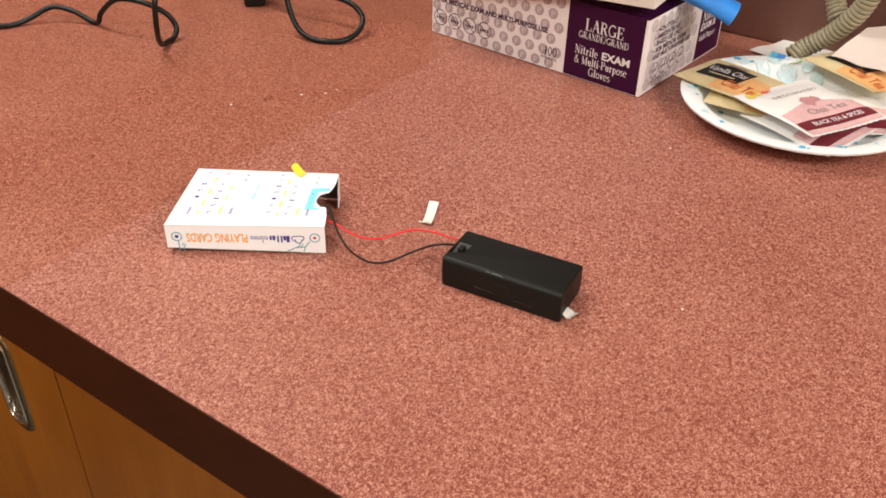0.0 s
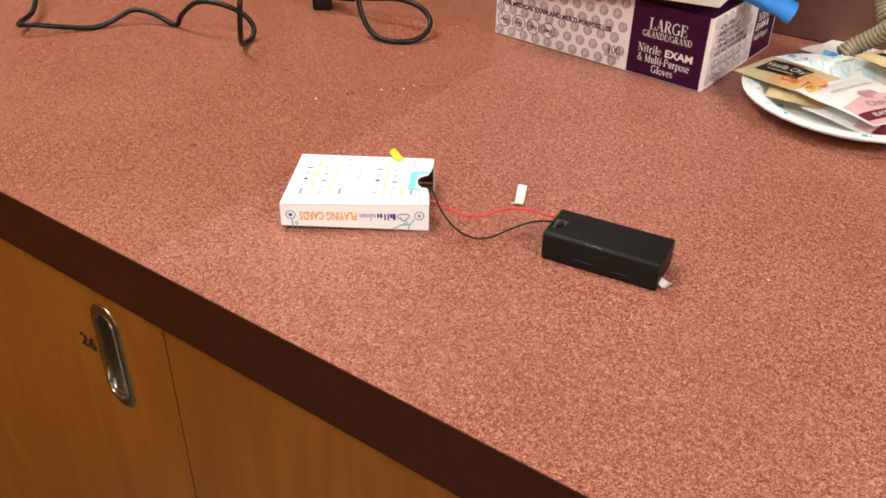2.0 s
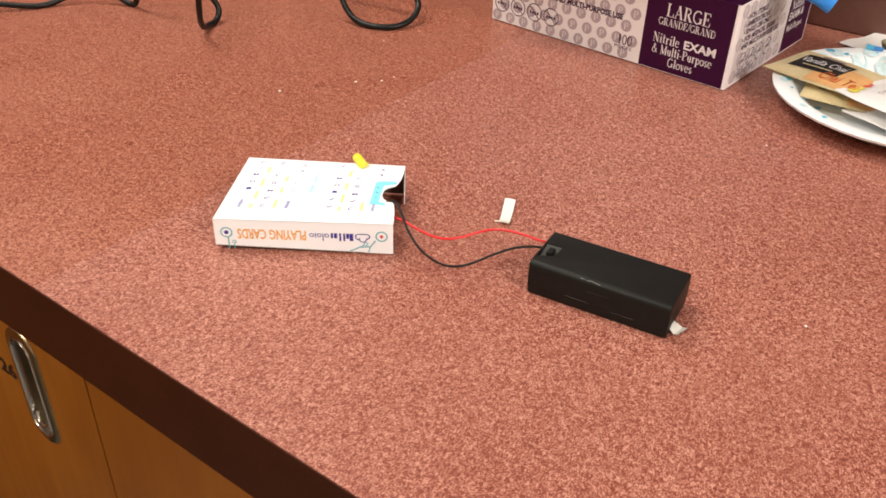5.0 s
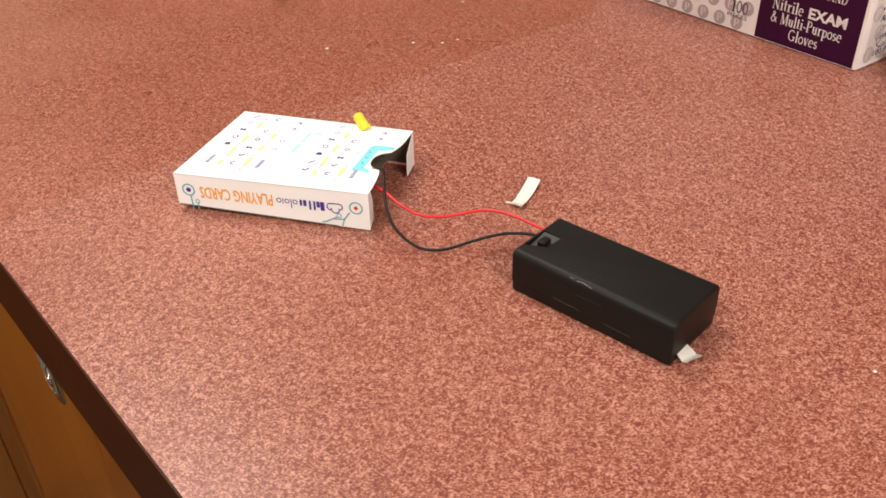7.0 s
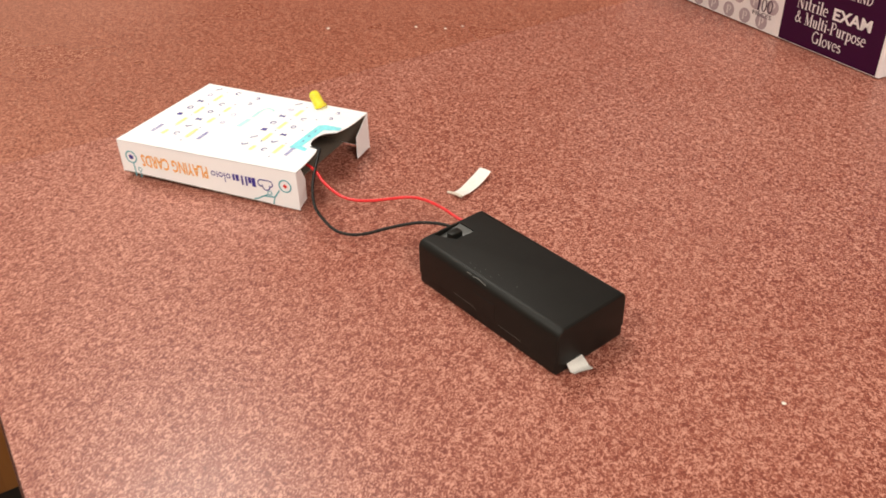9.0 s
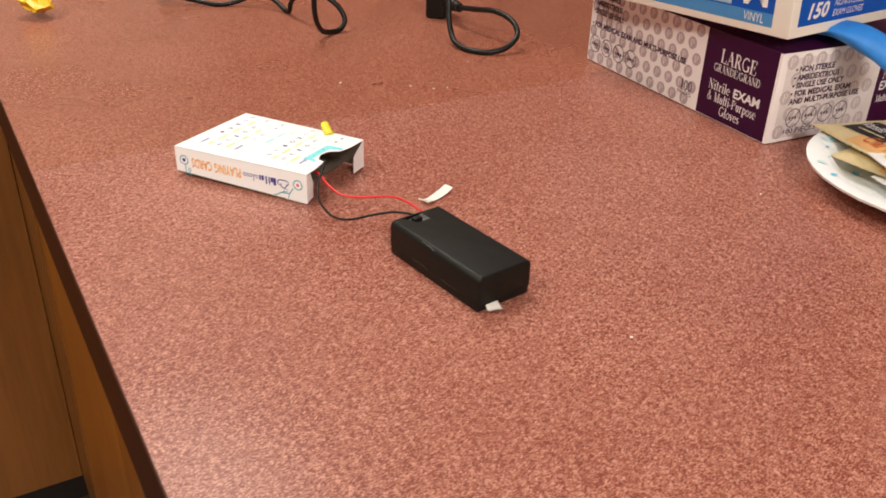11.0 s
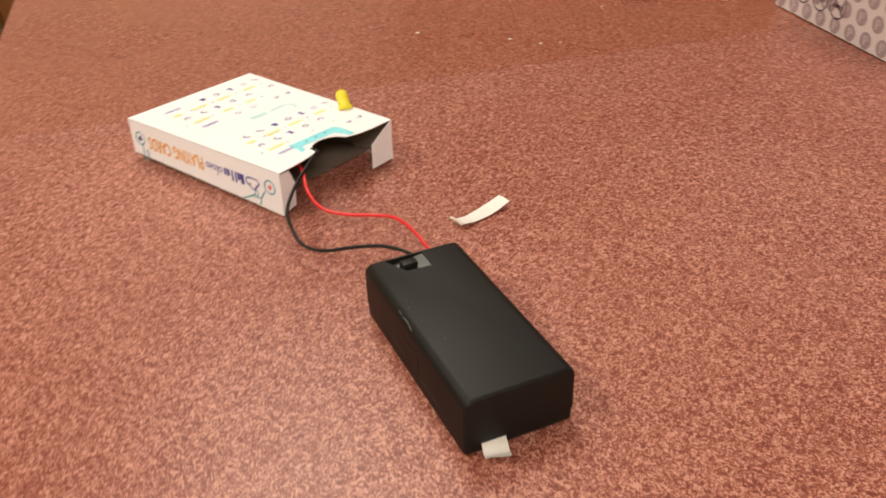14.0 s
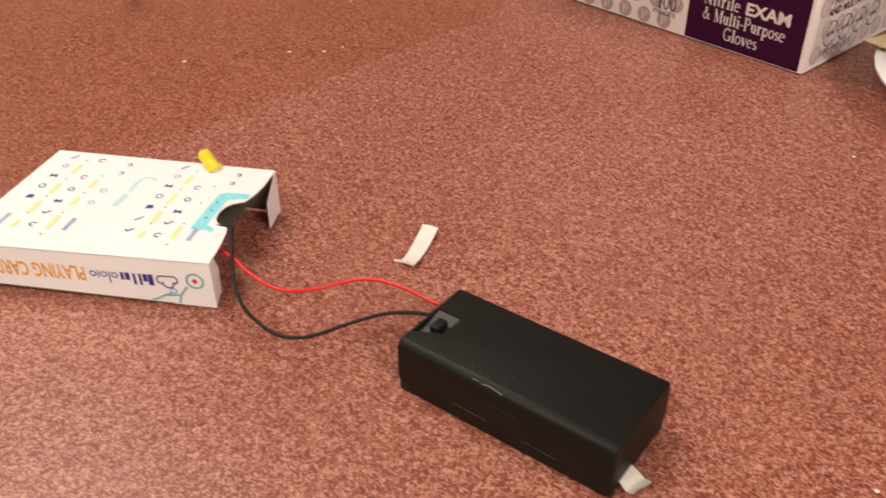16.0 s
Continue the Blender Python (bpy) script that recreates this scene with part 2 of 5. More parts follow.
def block(x0, y0, z0, x1, y1, z1, bevel=0.0, seg=2, bm=None):
    bm = bm or bmesh.new()
    ret = bmesh.ops.create_cube(bm, size=1)
    bmesh.ops.scale(bm, vec=(x1 - x0, y1 - y0, z1 - z0), verts=ret["verts"])
    bmesh.ops.translate(bm, vec=((x0 + x1) / 2, (y0 + y1) / 2, (z0 + z1) / 2), verts=ret["verts"])
    if bevel:
        es = list({e for v in ret["verts"] for e in v.link_edges})
        bmesh.ops.bevel(bm, geom=es, offset=bevel, segments=seg, affect="EDGES", profile=0.5)
    return bm


def prism(outline, z0, z1, bm=None):
    """A solid from an outline in x and y."""
    bm = bm or bmesh.new()
    low = [bm.verts.new((x, y, z0)) for x, y in outline]
    top = [bm.verts.new((x, y, z1)) for x, y in outline]
    n = len(outline)
    bm.faces.new(low[::-1])
    bm.faces.new(top)
    for i in range(n):
        bm.faces.new((low[i], low[(i + 1) % n], top[(i + 1) % n], top[i]))
    return bm


def plate_between(corners, thick, bm=None):
    """A thin sheet on four corners (anticlockwise from outside), its thickness inwards."""
    bm = bm or bmesh.new()
    c = [Vector(p) for p in corners]
    n = (c[1] - c[0]).cross(c[-1] - c[0]).normalized() * thick
    a = [bm.verts.new(p) for p in c]
    b = [bm.verts.new(p - n) for p in c]
    k = len(c)
    bm.faces.new(a)
    bm.faces.new(b[::-1])
    for i in range(k):
        bm.faces.new((a[i], b[i], b[(i + 1) % k], a[(i + 1) % k]))
    return bm


def smooth_line(points, per=8):
    """A line through the points (Catmull-Rom)."""
    p = [Vector(q) for q in points]
    p = [p[0] * 2 - p[1]] + p + [p[-1] * 2 - p[-2]]
    out = []
    for i in range(1, len(p) - 2):
        for s in range(per):
            t = s / per
            a, b, c, d = p[i - 1], p[i], p[i + 1], p[i + 2]
            out.append(0.5 * (2 * b + (c - a) * t + (2 * a - 5 * b + 4 * c - d) * t * t + (3 * b - a - 3 * c + d) * t ** 3))
    out.append(p[-2])
    return out


def tube(line, radius, sides=10, bm=None, caps=True):
    """A round tube along a line; radius is a number or a function of the way along, 0 to 1."""
    bm = bm or bmesh.new()
    n = len(line)
    tang = [(line[min(i + 1, n - 1)] - line[max(i - 1, 0)]).normalized() for i in range(n)]
    up = tang[0].orthogonal().normalized()
    rings = []
    for i in range(n):
        up = (up - tang[i] * up.dot(tang[i])).normalized()
        side = tang[i].cross(up)
        r = radius(i / (n - 1)) if callable(radius) else radius
        rings.append([bm.verts.new(line[i] + (up * math.cos(a) + side * math.sin(a)) * r)
                      for a in (2 * math.pi * k / sides for k in range(sides))])
    for a, b in zip(rings, rings[1:]):
        for k in range(sides):
            bm.faces.new((a[k], a[(k + 1) % sides], b[(k + 1) % sides], b[k]))
    if caps:
        bm.faces.new(rings[0][::-1])
        bm.faces.new(rings[-1])
    return bm


def lathe(profile, sides=48, bm=None):
    """A body of revolution about z from (radius, height) pairs."""
    bm = bm or bmesh.new()
    rings = []
    for r, z in profile:
        if r < 1e-6:
            rings.append([bm.verts.new((0, 0, z))])
        else:
            rings.append([bm.verts.new((r * math.cos(2 * math.pi * k / sides), r * math.sin(2 * math.pi * k / sides), z)) for k in range(sides)])
    for a, b in zip(rings, rings[1:]):
        for k in range(sides):
            if len(a) == 1:
                bm.faces.new((a[0], b[k], b[(k + 1) % sides]))
            elif len(b) == 1:
                bm.faces.new((a[k], a[(k + 1) % sides], b[0]))
            else:
                bm.faces.new((a[k], a[(k + 1) % sides], b[(k + 1) % sides], b[k]))
    return bm


# flat print: outlines in a plane, laid a hair above the face that carries them
def rect(x0, y0, x1, y1, nx=1, ny=1):
    return [[(x0 + (x1 - x0) * i / nx, y0 + (y1 - y0) * j / ny), (x0 + (x1 - x0) * (i + 1) / nx, y0 + (y1 - y0) * j / ny),
             (x0 + (x1 - x0) * (i + 1) / nx, y0 + (y1 - y0) * (j + 1) / ny), (x0 + (x1 - x0) * i / nx, y0 + (y1 - y0) * (j + 1) / ny)]
            for i in range(nx) for j in range(ny)]


def disc(x, y, r, n=20, squash=1.0):
    return [[(x + r * math.cos(2 * math.pi * k / n), y + r * squash * math.sin(2 * math.pi * k / n)) for k in range(n)]]


def ring(x, y, r, w, n=24, a0=0.0, a1=360.0):
    out = []
    for k in range(n):
        a, b = (radians(a0 + (a1 - a0) * j / n) for j in (k, k + 1))
        out.append([(x + r * math.cos(a), y + r * math.sin(a)), (x + r * math.cos(b), y + r * math.sin(b)),
                    (x + (r - w) * math.cos(b), y + (r - w) * math.sin(b)), (x + (r - w) * math.cos(a), y + (r - w) * math.sin(a))])
    return out


def stroke(points, w):
    out = []
    for (x0, y0), (x1, y1) in zip(points, points[1:]):
        d = math.hypot(x1 - x0, y1 - y0) or 1
        nx, ny = -(y1 - y0) / d * w / 2, (x1 - x0) / d * w / 2
        out.append([(x0 + nx, y0 + ny), (x0 - nx, y0 - ny), (x1 - nx, y1 - ny), (x1 + nx, y1 + ny)])
    return out


def blob(x, y, r, seed, n=14, wild=0.35):
    rnd = random.Random(seed)
    return [[(x + r * (1 + wild * rnd.uniform(-1, 1)) * math.cos(2 * math.pi * k / n), y + r * (1 + wild * rnd.uniform(-1, 1)) * math.sin(2 * math.pi * k / n)) for k in range(n)]]


def on_face(origin, ex, ey):
    """The matrix of a face: its x and y directions, z outwards."""
    ex, ey = Vector(ex).normalized(), Vector(ey).normalized()
    ez = ex.cross(ey)
    return Matrix(((ex.x, ey.x, ez.x, origin[0]), (ex.y, ey.y, ez.y, origin[1]), (ex.z, ey.z, ez.z, origin[2]), (0, 0, 0, 1)))


def printed(name, shapes, mat, parent, m=Matrix(), lift=0.00015, height=None, label=""):
    bm = bmesh.new()
    for s in shapes:
        vs = [bm.verts.new(m @ Vector((x, y, lift + (height(x, y) if height else 0)))) for x, y in s]
        try:
            bm.faces.new(vs)
        except ValueError:
            pass
    me = bpy.data.meshes.new(name)
    bm.to_mesh(me)
    bm.free()
    me.materials.append(mat)
    ob = new(name, me)
    ob.parent = parent
    return tagged(ob, label)


def printed_each(name, shapes, mat, parent, m=Matrix(), lift=0.00015, height=None):
    """Each outline as a piece of its own."""
    for s in shapes:
        printed(name, [s], mat, parent, m, lift, height)


def lettering(body, x, y, w, h, mat, parent, m=Matrix(), lift=0.0002, bold=0.0, turn=0.0, height=None, name="lettering", align="CENTER", shear=0.0):
    """Words in the built-in font, fitted into a box of width w and height h centred on x, y of a face."""
    cu = bpy.data.curves.new("words", "FONT")
    cu.body, cu.offset, cu.resolution_u, cu.shear = body, bold, 2, shear
    cu.align_x = align
    tmp = new("words_tmp", cu)
    bpy.context.view_layer.update()
    me = bpy.data.meshes.new_from_object(tmp.evaluated_get(bpy.context.evaluated_depsgraph_get()))
    bpy.data.objects.remove(tmp)
    bpy.data.curves.remove(cu)
    xs, ys = [v.co.x for v in me.vertices], [v.co.y for v in me.vertices]
    x0, x1, y0, y1 = min(xs), max(xs), min(ys), max(ys)
    ca, sa = math.cos(radians(turn)), math.sin(radians(turn))
    for v in me.vertices:
        a, b = ((v.co.x - x0) / (x1 - x0) - 0.5) * w, ((v.co.y - y0) / (y1 - y0) - 0.5) * h
        px, py = x + a * ca - b * sa, y + a * sa + b * ca
        v.co = m @ Vector((px, py, lift + (height(px, py) if height else 0)))
    me.name = name
    me.materials.clear()
    me.materials.append(mat)
    ob = new(name, me)
    ob.parent = parent
    return ob


def arc(cx, cy, rx, ry, a0, a1, n=12):
    return [(cx + rx * math.cos(radians(a0 + (a1 - a0) * i / n)), cy + ry * math.sin(radians(a0 + (a1 - a0) * i / n))) for i in range(n + 1)]


# strokes of the serif capitals and small letters: heavy stems, thin hairlines
STEM, HAIR, MID = 0.15, 0.05, 0.10
FOOT = lambda x0, x1: (HAIR, [(x0, 0.025), (x1, 0.025)])
HEAD = lambda x0, x1: (HAIR, [(x0, 0.975), (x1, 0.975)])
SERIF = {
    "L": (0.66, [(STEM, [(0.16, 0), (0.16, 1)]), HEAD(0.02, 0.32), FOOT(0.02, 0.60), (HAIR, [(0.58, 0.02), (0.60, 0.28)])]),
    "A": (0.80, [(HAIR, [(0.12, 0), (0.38, 1)]), (STEM, [(0.38, 1), (0.64, 0)]), (HAIR, [(0.22, 0.34), (0.54, 0.34)]), FOOT(0.0, 0.22), FOOT(0.50, 0.78)]),
    "R": (0.78, [(STEM, [(0.16, 0), (0.16, 1)]), HEAD(0.02, 0.34), FOOT(0.02, 0.32), (MID, arc(0.30, 0.74, 0.24, 0.22, 90, -90)), (STEM, [(0.36, 0.5), (0.62, 0.02)]), FOOT(0.58, 0.76)]),
    "G": (0.82, [(MID, arc(0.40, 0.5, 0.34, 0.46, 42, 325, 18)), (STEM, [(0.66, 0.06), (0.66, 0.42)]), (HAIR, [(0.50, 0.43), (0.80, 0.43)])]),
    "E": (0.70, [(STEM, [(0.16, 0), (0.16, 1)]), HEAD(0.02, 0.58), FOOT(0.02, 0.62), (HAIR, [(0.16, 0.52), (0.44, 0.52)]), (HAIR, [(0.57, 0.98), (0.57, 0.76)]), (HAIR, [(0.60, 0.02), (0.62, 0.28)]), (HAIR, [(0.44, 0.40), (0.44, 0.64)])]),
    "N": (0.84, [(HAIR, [(0.14, 0), (0.14, 1)]), (STEM, [(0.14, 1), (0.66, 0)]), (HAIR, [(0.67, 0), (0.67, 1)]), HEAD(0.0, 0.16), FOOT(0.02, 0.28), HEAD(0.54, 0.80)]),
    "D": (0.82, [(STEM, [(0.16, 0), (0.16, 1)]), HEAD(0.02, 0.36), FOOT(0.02, 0.36), (MID, arc(0.34, 0.5, 0.36, 0.46, 90, -90))]),
    "P": (0.70, [(STEM, [(0.16, 0), (0.16, 1)]), HEAD(0.02, 0.34), FOOT(0.02, 0.34), (MID, arc(0.32, 0.73, 0.26, 0.23, 90, -90))]),
    "M": (0.98, [(HAIR, [(0.14, 0), (0.14, 1)]), (STEM, [(0.15, 1), (0.46, 0.05)]), (HAIR, [(0.46, 0.05), (0.78, 1)]), (STEM, [(0.80, 1), (0.80, 0)]), HEAD(0.02, 0.16), HEAD(0.78, 0.94), FOOT(0.02, 0.28), FOOT(0.66, 0.94)]),
    "i": (0.36, [(STEM, [(0.18, 0), (0.18, 0.64)]), (HAIR, [(0.04, 0.62), (0.18, 0.62)]), FOOT(0.02, 0.34), (STEM, [(0.18, 0.82), (0.18, 0.96)])]),
    "l": (0.36, [(STEM, [(0.18, 0), (0.18, 1)]), (HAIR, [(0.04, 0.97), (0.18, 0.97)]), FOOT(0.02, 0.34)]),
    "t": (0.42, [(STEM, [(0.19, 0.06), (0.19, 0.88)]), (HAIR, [(0.03, 0.62), (0.38, 0.62)]), (HAIR, [(0.19, 0.05), (0.38, 0.08)])]),
    "r": (0.50, [(STEM, [(0.17, 0), (0.17, 0.64)]), (HAIR, [(0.03, 0.62), (0.17, 0.62)]), FOOT(0.03, 0.34), (MID, [(0.22, 0.46), (0.34, 0.62), (0.45, 0.56)])]),
    "e": (0.56, [(MID, arc(0.28, 0.32, 0.22, 0.29, 5, 310, 16)), (HAIR, [(0.08, 0.36), (0.48, 0.36)])]),
    "o": (0.60, [(MID, arc(0.30, 0.32, 0.23, 0.29, 0, 360, 18))]),
    "p": (0.64, [(STEM, [(0.17, -0.30), (0.17, 0.64)]), (HAIR, [(0.03, 0.62), (0.17, 0.62)]), (HAIR, [(0.03, -0.28), (0.33, -0.28)]), (MID, arc(0.34, 0.32, 0.21, 0.28, 140, -140, 14))]),
    "u": (0.64, [(STEM, [(0.16, 0.64), (0.16, 0.20)]), (MID, arc(0.30, 0.20, 0.15, 0.16, 180, 360, 8)), (STEM, [(0.46, 0), (0.46, 0.64)]), (HAIR, [(0.03, 0.62), (0.16, 0.62)]), (HAIR, [(0.34, 0.62), (0.46, 0.62)])]),
    "s": (0.46, [(MID, arc(0.23, 0.46, 0.14, 0.13, 40, 230, 8) + arc(0.22, 0.17, 0.16, 0.13, 60, -150, 8))]),
    "v": (0.56, [(STEM, [(0.10, 0.64), (0.29, 0.02)]), (HAIR, [(0.29, 0.02), (0.46, 0.64)]), (HAIR, [(0.0, 0.62), (0.22, 0.62)]), (HAIR, [(0.36, 0.62), (0.54, 0.62)])]),
    "&": (0.88, [(MID, [(0.78, 0.03), (0.30, 0.66), (0.28, 0.84), (0.38, 0.96), (0.50, 0.86), (0.46, 0.70), (0.16, 0.44), (0.12, 0.20), (0.28, 0.04), (0.50, 0.10), (0.72, 0.50)])]),
    "/": (0.40, [(0.08, [(0.02, -0.05), (0.36, 1.05)])]),
    "-": (0.40, [(MID, [(0.05, 0.32), (0.33, 0.32)])]),
    "1": (0.50, [(STEM, [(0.26, 0), (0.26, 1)]), (HAIR, [(0.08, 0.84), (0.26, 0.97)]), FOOT(0.06, 0.46)]),
    "0": (0.60, [(MID, arc(0.30, 0.5, 0.21, 0.46, 0, 360, 18))]),
    " ": (0.36, []),
}


def serif_words(body, x, y, w, h, mat, parent, m, lift=0.0002):
    """Words in serif strokes on a face, w wide with capitals h high, centred on x, y."""
    total = sum(SERIF[ch][0] for ch in body)
    k, at, shapes = w / total, x - w / 2, []
    for ch in body:
        for weight, line in SERIF[ch][1]:
            shapes += stroke([(at + px * k, y + (py - 0.5) * h) for px, py in line], weight * (h + k) / 2)
        at += SERIF[ch][0] * k
    printed("lettering", shapes, mat, parent, m, lift)


def structure(name, bm, mat, label, category, smooth=None):
    return tagged(new(name, finish(name, bm, mat, smooth)), label, category, kind="structure")


# ---- the room ----
EDGE = 0.1775      # front edge of the worktop
BACK = 1.08        # back wall
SEAM = -0.410      # joint between the two lengths of worktop
DOOR = 0.200       # face of the cabinet doors
FLOOR_Z = -0.90
RETURN_X = -1.045  # edge of the return worktop

structure("floor", block(-3.2, -3.0, FLOOR_Z - 0.1, 2.8, BACK + 0.1, FLOOR_Z), FLOOR, "dark grey vinyl floor", "floor")
structure("ceiling", block(-3.2, -3.0, ROOM_TOP, 2.8, BACK + 0.1, ROOM_TOP + 0.1), CEIL, "white ceiling", "ceiling")
structure("wall_north", block(-3.2, BACK, FLOOR_Z, 2.8, BACK + 0.1, ROOM_TOP), BACKWALL, "dark brown wall behind the worktop", "wall")
structure("wall_south", block(-3.2, -3.1, FLOOR_Z, 2.8, -3.0, ROOM_TOP), WALLPAINT, "plain painted wall", "wall")
structure("wall_west", block(-3.3, -3.1, FLOOR_Z, -3.2, BACK + 0.1, ROOM_TOP), WALLPAINT, "plain painted wall", "wall")
structure("wall_east", block(2.8, -3.1, FLOOR_Z, 2.9, BACK + 0.1, ROOM_TOP), WALLPAINT, "plain painted wall", "wall")

top_a = structure("worktop_1", block(SEAM + 0.00005, EDGE + 0.0007, -0.044, 2.6, BACK - 0.001, 0.0), LAM_A,
                  "red-brown flecked laminate worktop", "worktop")
top_b = structure("worktop_2", block(-1.74, EDGE + 0.0007, -0.044, SEAM - 0.00005, BACK - 0.001, 0.0), LAM_B,
                  "slightly browner red-brown laminate worktop length", "worktop")
top_c = structure("worktop_3", block(-1.74, -2.0, -0.044, RETURN_X - 0.0007, EDGE + 0.0003, 0.0, 0.0004, 1), LAM_B,
                  "red-brown laminate return worktop", "worktop")
part("edge_band", block(RETURN_X, EDGE, -0.0440, 2.6, EDGE + 0.0005, -0.0003), BAND, top_a, "dark brown edge strip")
part("edge_band", block(RETURN_X - 0.0005, -2.0, -0.0440, RETURN_X, EDGE - 0.001, -0.0003), BAND, top_c, "dark brown edge strip")


# plain block that fills the dark area behind the plate
structure("upstand", block(-0.246, 0.805, 0.0, 0.62, BACK - 0.002, 0.55, 0.002), BACKWALL, "plain dark brown block behind the plate", "upstand")

# ---- base cabinets ----
def recessed_pull(parent):
    """A chromed flush pull: an upright plate with rounded ends round a hollow cup. x across, z up, y into the door."""
    def stadium(w, h, y, n=10, k=1.0):
        pts = []
        for i in range(n + 1):
            a = math.pi * i / n
            pts.append((w * math.cos(a), y, h - w * k + w * k * math.sin(a)))
        for i in range(n + 1):
            a = math.pi + math.pi * i / n
            pts.append((w * math.cos(a), y, -h + w * k + w * k * math.sin(a)))
        return pts

    def skin(loops, bm, close=False):
        rings = [[bm.verts.new(p) for p in lp] for lp in loops]
        n = len(rings[0])
        for a, b in zip(rings, rings[1:]):
            for i in range(n):
                bm.faces.new((a[i], a[(i + 1) % n], b[(i + 1) % n], b[i]))
        if close:
            bm.faces.new(rings[-1])
        return bm

    # flange and cup carry painted reflections, the rim is plain chrome
    part("flange", skin([stadium(0.0156, 0.0476, 0.0), stadium(0.0154, 0.0473, -0.0008), stadium(0.0146, 0.0463, -0.0013),
                         stadium(0.0108, 0.0408, -0.0016)], bmesh.new()), FLANGE, parent, "steel flange tinted as if reflecting the wood", 50)
    part("rim", skin([stadium(0.01079, 0.0408, -0.0015), stadium(0.0105, 0.0404, -0.0024), stadium(0.0098, 0.0395, -0.0024), stadium(0.0090, 0.0386, 0.001)], bmesh.new()), CHROME, parent, "polished chrome rim", 50)
    part("cup", skin([stadium(0.0091, 0.0387, 0.0006), stadium(0.0088, 0.0382, 0.005), stadium(0.0078, 0.036, 0.0095),
                      stadium(0.005, 0.031, 0.0112)], bmesh.new(), True), CUP, parent, "hollow steel cup darkened as if reflecting brown", 60)
    lip = smooth_line([(-0.0078, 0.0010, -0.026), (-0.004, -0.0012, -0.0315), (0.004, -0.0012, -0.0315), (0.0078, 0.0010, -0.026)], 5)
    part("finger_lip", tube(lip, 0.0016, 8), CHROME, parent, "bright finger lip", 60)


def slab_door(x0, x1, z0, z1, name, label, pull=None):
    """A flush veneered door in the front plane, its face at DOOR. pull: x and z of a recessed pull, cut through the door."""
    th = thing(name, pose(0, 0, 0), label, "cabinet door")
    if pull:
        px, pz, w, h = pull[0], pull[1], 0.0115, 0.042
        bm = bmesh.new()
        for a, b, c, d in ((x0, z0, px - w, z1), (px + w, z0, x1, z1), (px - w, z0, px + w, pz - h), (px - w, pz + h, px + w, z1)):
            block(a, DOOR, b, c, DOOR + 0.019, d, 0, bm=bm)
        bmesh.ops.remove_doubles(bm, verts=bm.verts, dist=1e-6)
        part("panel", bm, VENEER, th)
        part("pull_backing", block(px - 0.014, DOOR + 0.0125, pz - 0.044, px + 0.014, DOOR + 0.0185, pz + 0.044), STEEL_DIM, th)
        pull_ob = new("pull")
        pull_ob.parent = th
        pull_ob.matrix_local = pose(px, DOOR - 0.0002, pz)
        pull_ob["label"] = "chrome recessed pull"
        recessed_pull(pull_ob)
    else:
        part("panel", block(x0 + 0.0008, DOOR, z0, x1 - 0.0008, DOOR + 0.019, z1, 0.0008, 2), VENEER, th)
        for xe in (x0, x1 - 0.0007):
            part("edge_strip", block(xe, DOOR + 0.0004, z0, xe + 0.0007, DOOR + 0.0188, z1), VENEER_EDGE_SHADE, th, "darker wooden edge strip")
    return th


body = thing("base_cabinet", pose(0, 0, 0), "honey-stained wooden base cabinet under the worktop", "cabinet")
# solid dark block, so that the gaps between doors look shaded
part("carcass", block(-1.55, DOOR + 0.021, -0.80, 2.5, BACK - 0.02, -0.0455), DARKGAP, body, "cabinet inside coloured near black for shade")
part("toe_kick", block(-1.05, DOOR + 0.07, FLOOR_Z, 2.5, DOOR + 0.09, -0.80), DARKGAP, body)
# the filler's shade is in its darker veneer
part("filler", block(-1.0595, DOOR + 0.002, -0.80, -0.872, DOOR + 0.0205, -0.0458, 0.001), VENEER_EDGE_SHADE, body, "plain wooden corner filler")
door_a = slab_door(-0.806, -0.4303, -0.795, -0.0475, "cabinet_door", "honey-stained veneer cabinet door with chrome pull and black number", (-0.4968, -0.1325))
door_b = slab_door(-0.4296, 0.02, -0.795, -0.0475, "cabinet_door", "plain honey-stained veneer cabinet door")
door_c = slab_door(0.0235, 0.46, -0.795, -0.0475, "cabinet_door", "plain honey-stained veneer cabinet door")
FRONT = on_face((0, DOOR, 0), (1, 0, 0), (0, 0, 1))
lettering("26", -0.5260, -0.1325, 0.0190, 0.0130, INK, door_a, FRONT, 0.0003, 0.035, name="number")

ret = thing("return_cabinet", pose(0, 0, 0), "honey-stained wooden cabinet run with a chrome pull", "cabinet")
part("carcass", block(-1.72, -1.98, -0.80, -1.080, DOOR + 0.02, -0.0455), DARKGAP, ret)
part("toe_kick", block(-1.70, -1.98, FLOOR_Z, -1.13, DOOR + 0.02, -0.80), DARKGAP, ret)
# return doors take the darker veneer in place of shade
for y0, y1 in ((-0.36, 0.2015), (-0.92, -0.363), (-1.48, -0.923)):
    part("door", block(-1.079, y0, -0.795, -1.060, y1, -0.0475, 0.0012, 2), VENEER_EDGE_SHADE, ret)
pull_ret = new("pull")
pull_ret.parent = ret
pull_ret.matrix_local = pose(-1.0598, 0.080, -0.150, 0, 0, 90)
pull_ret["label"] = "chrome recessed pull"
recessed_pull(pull_ret)


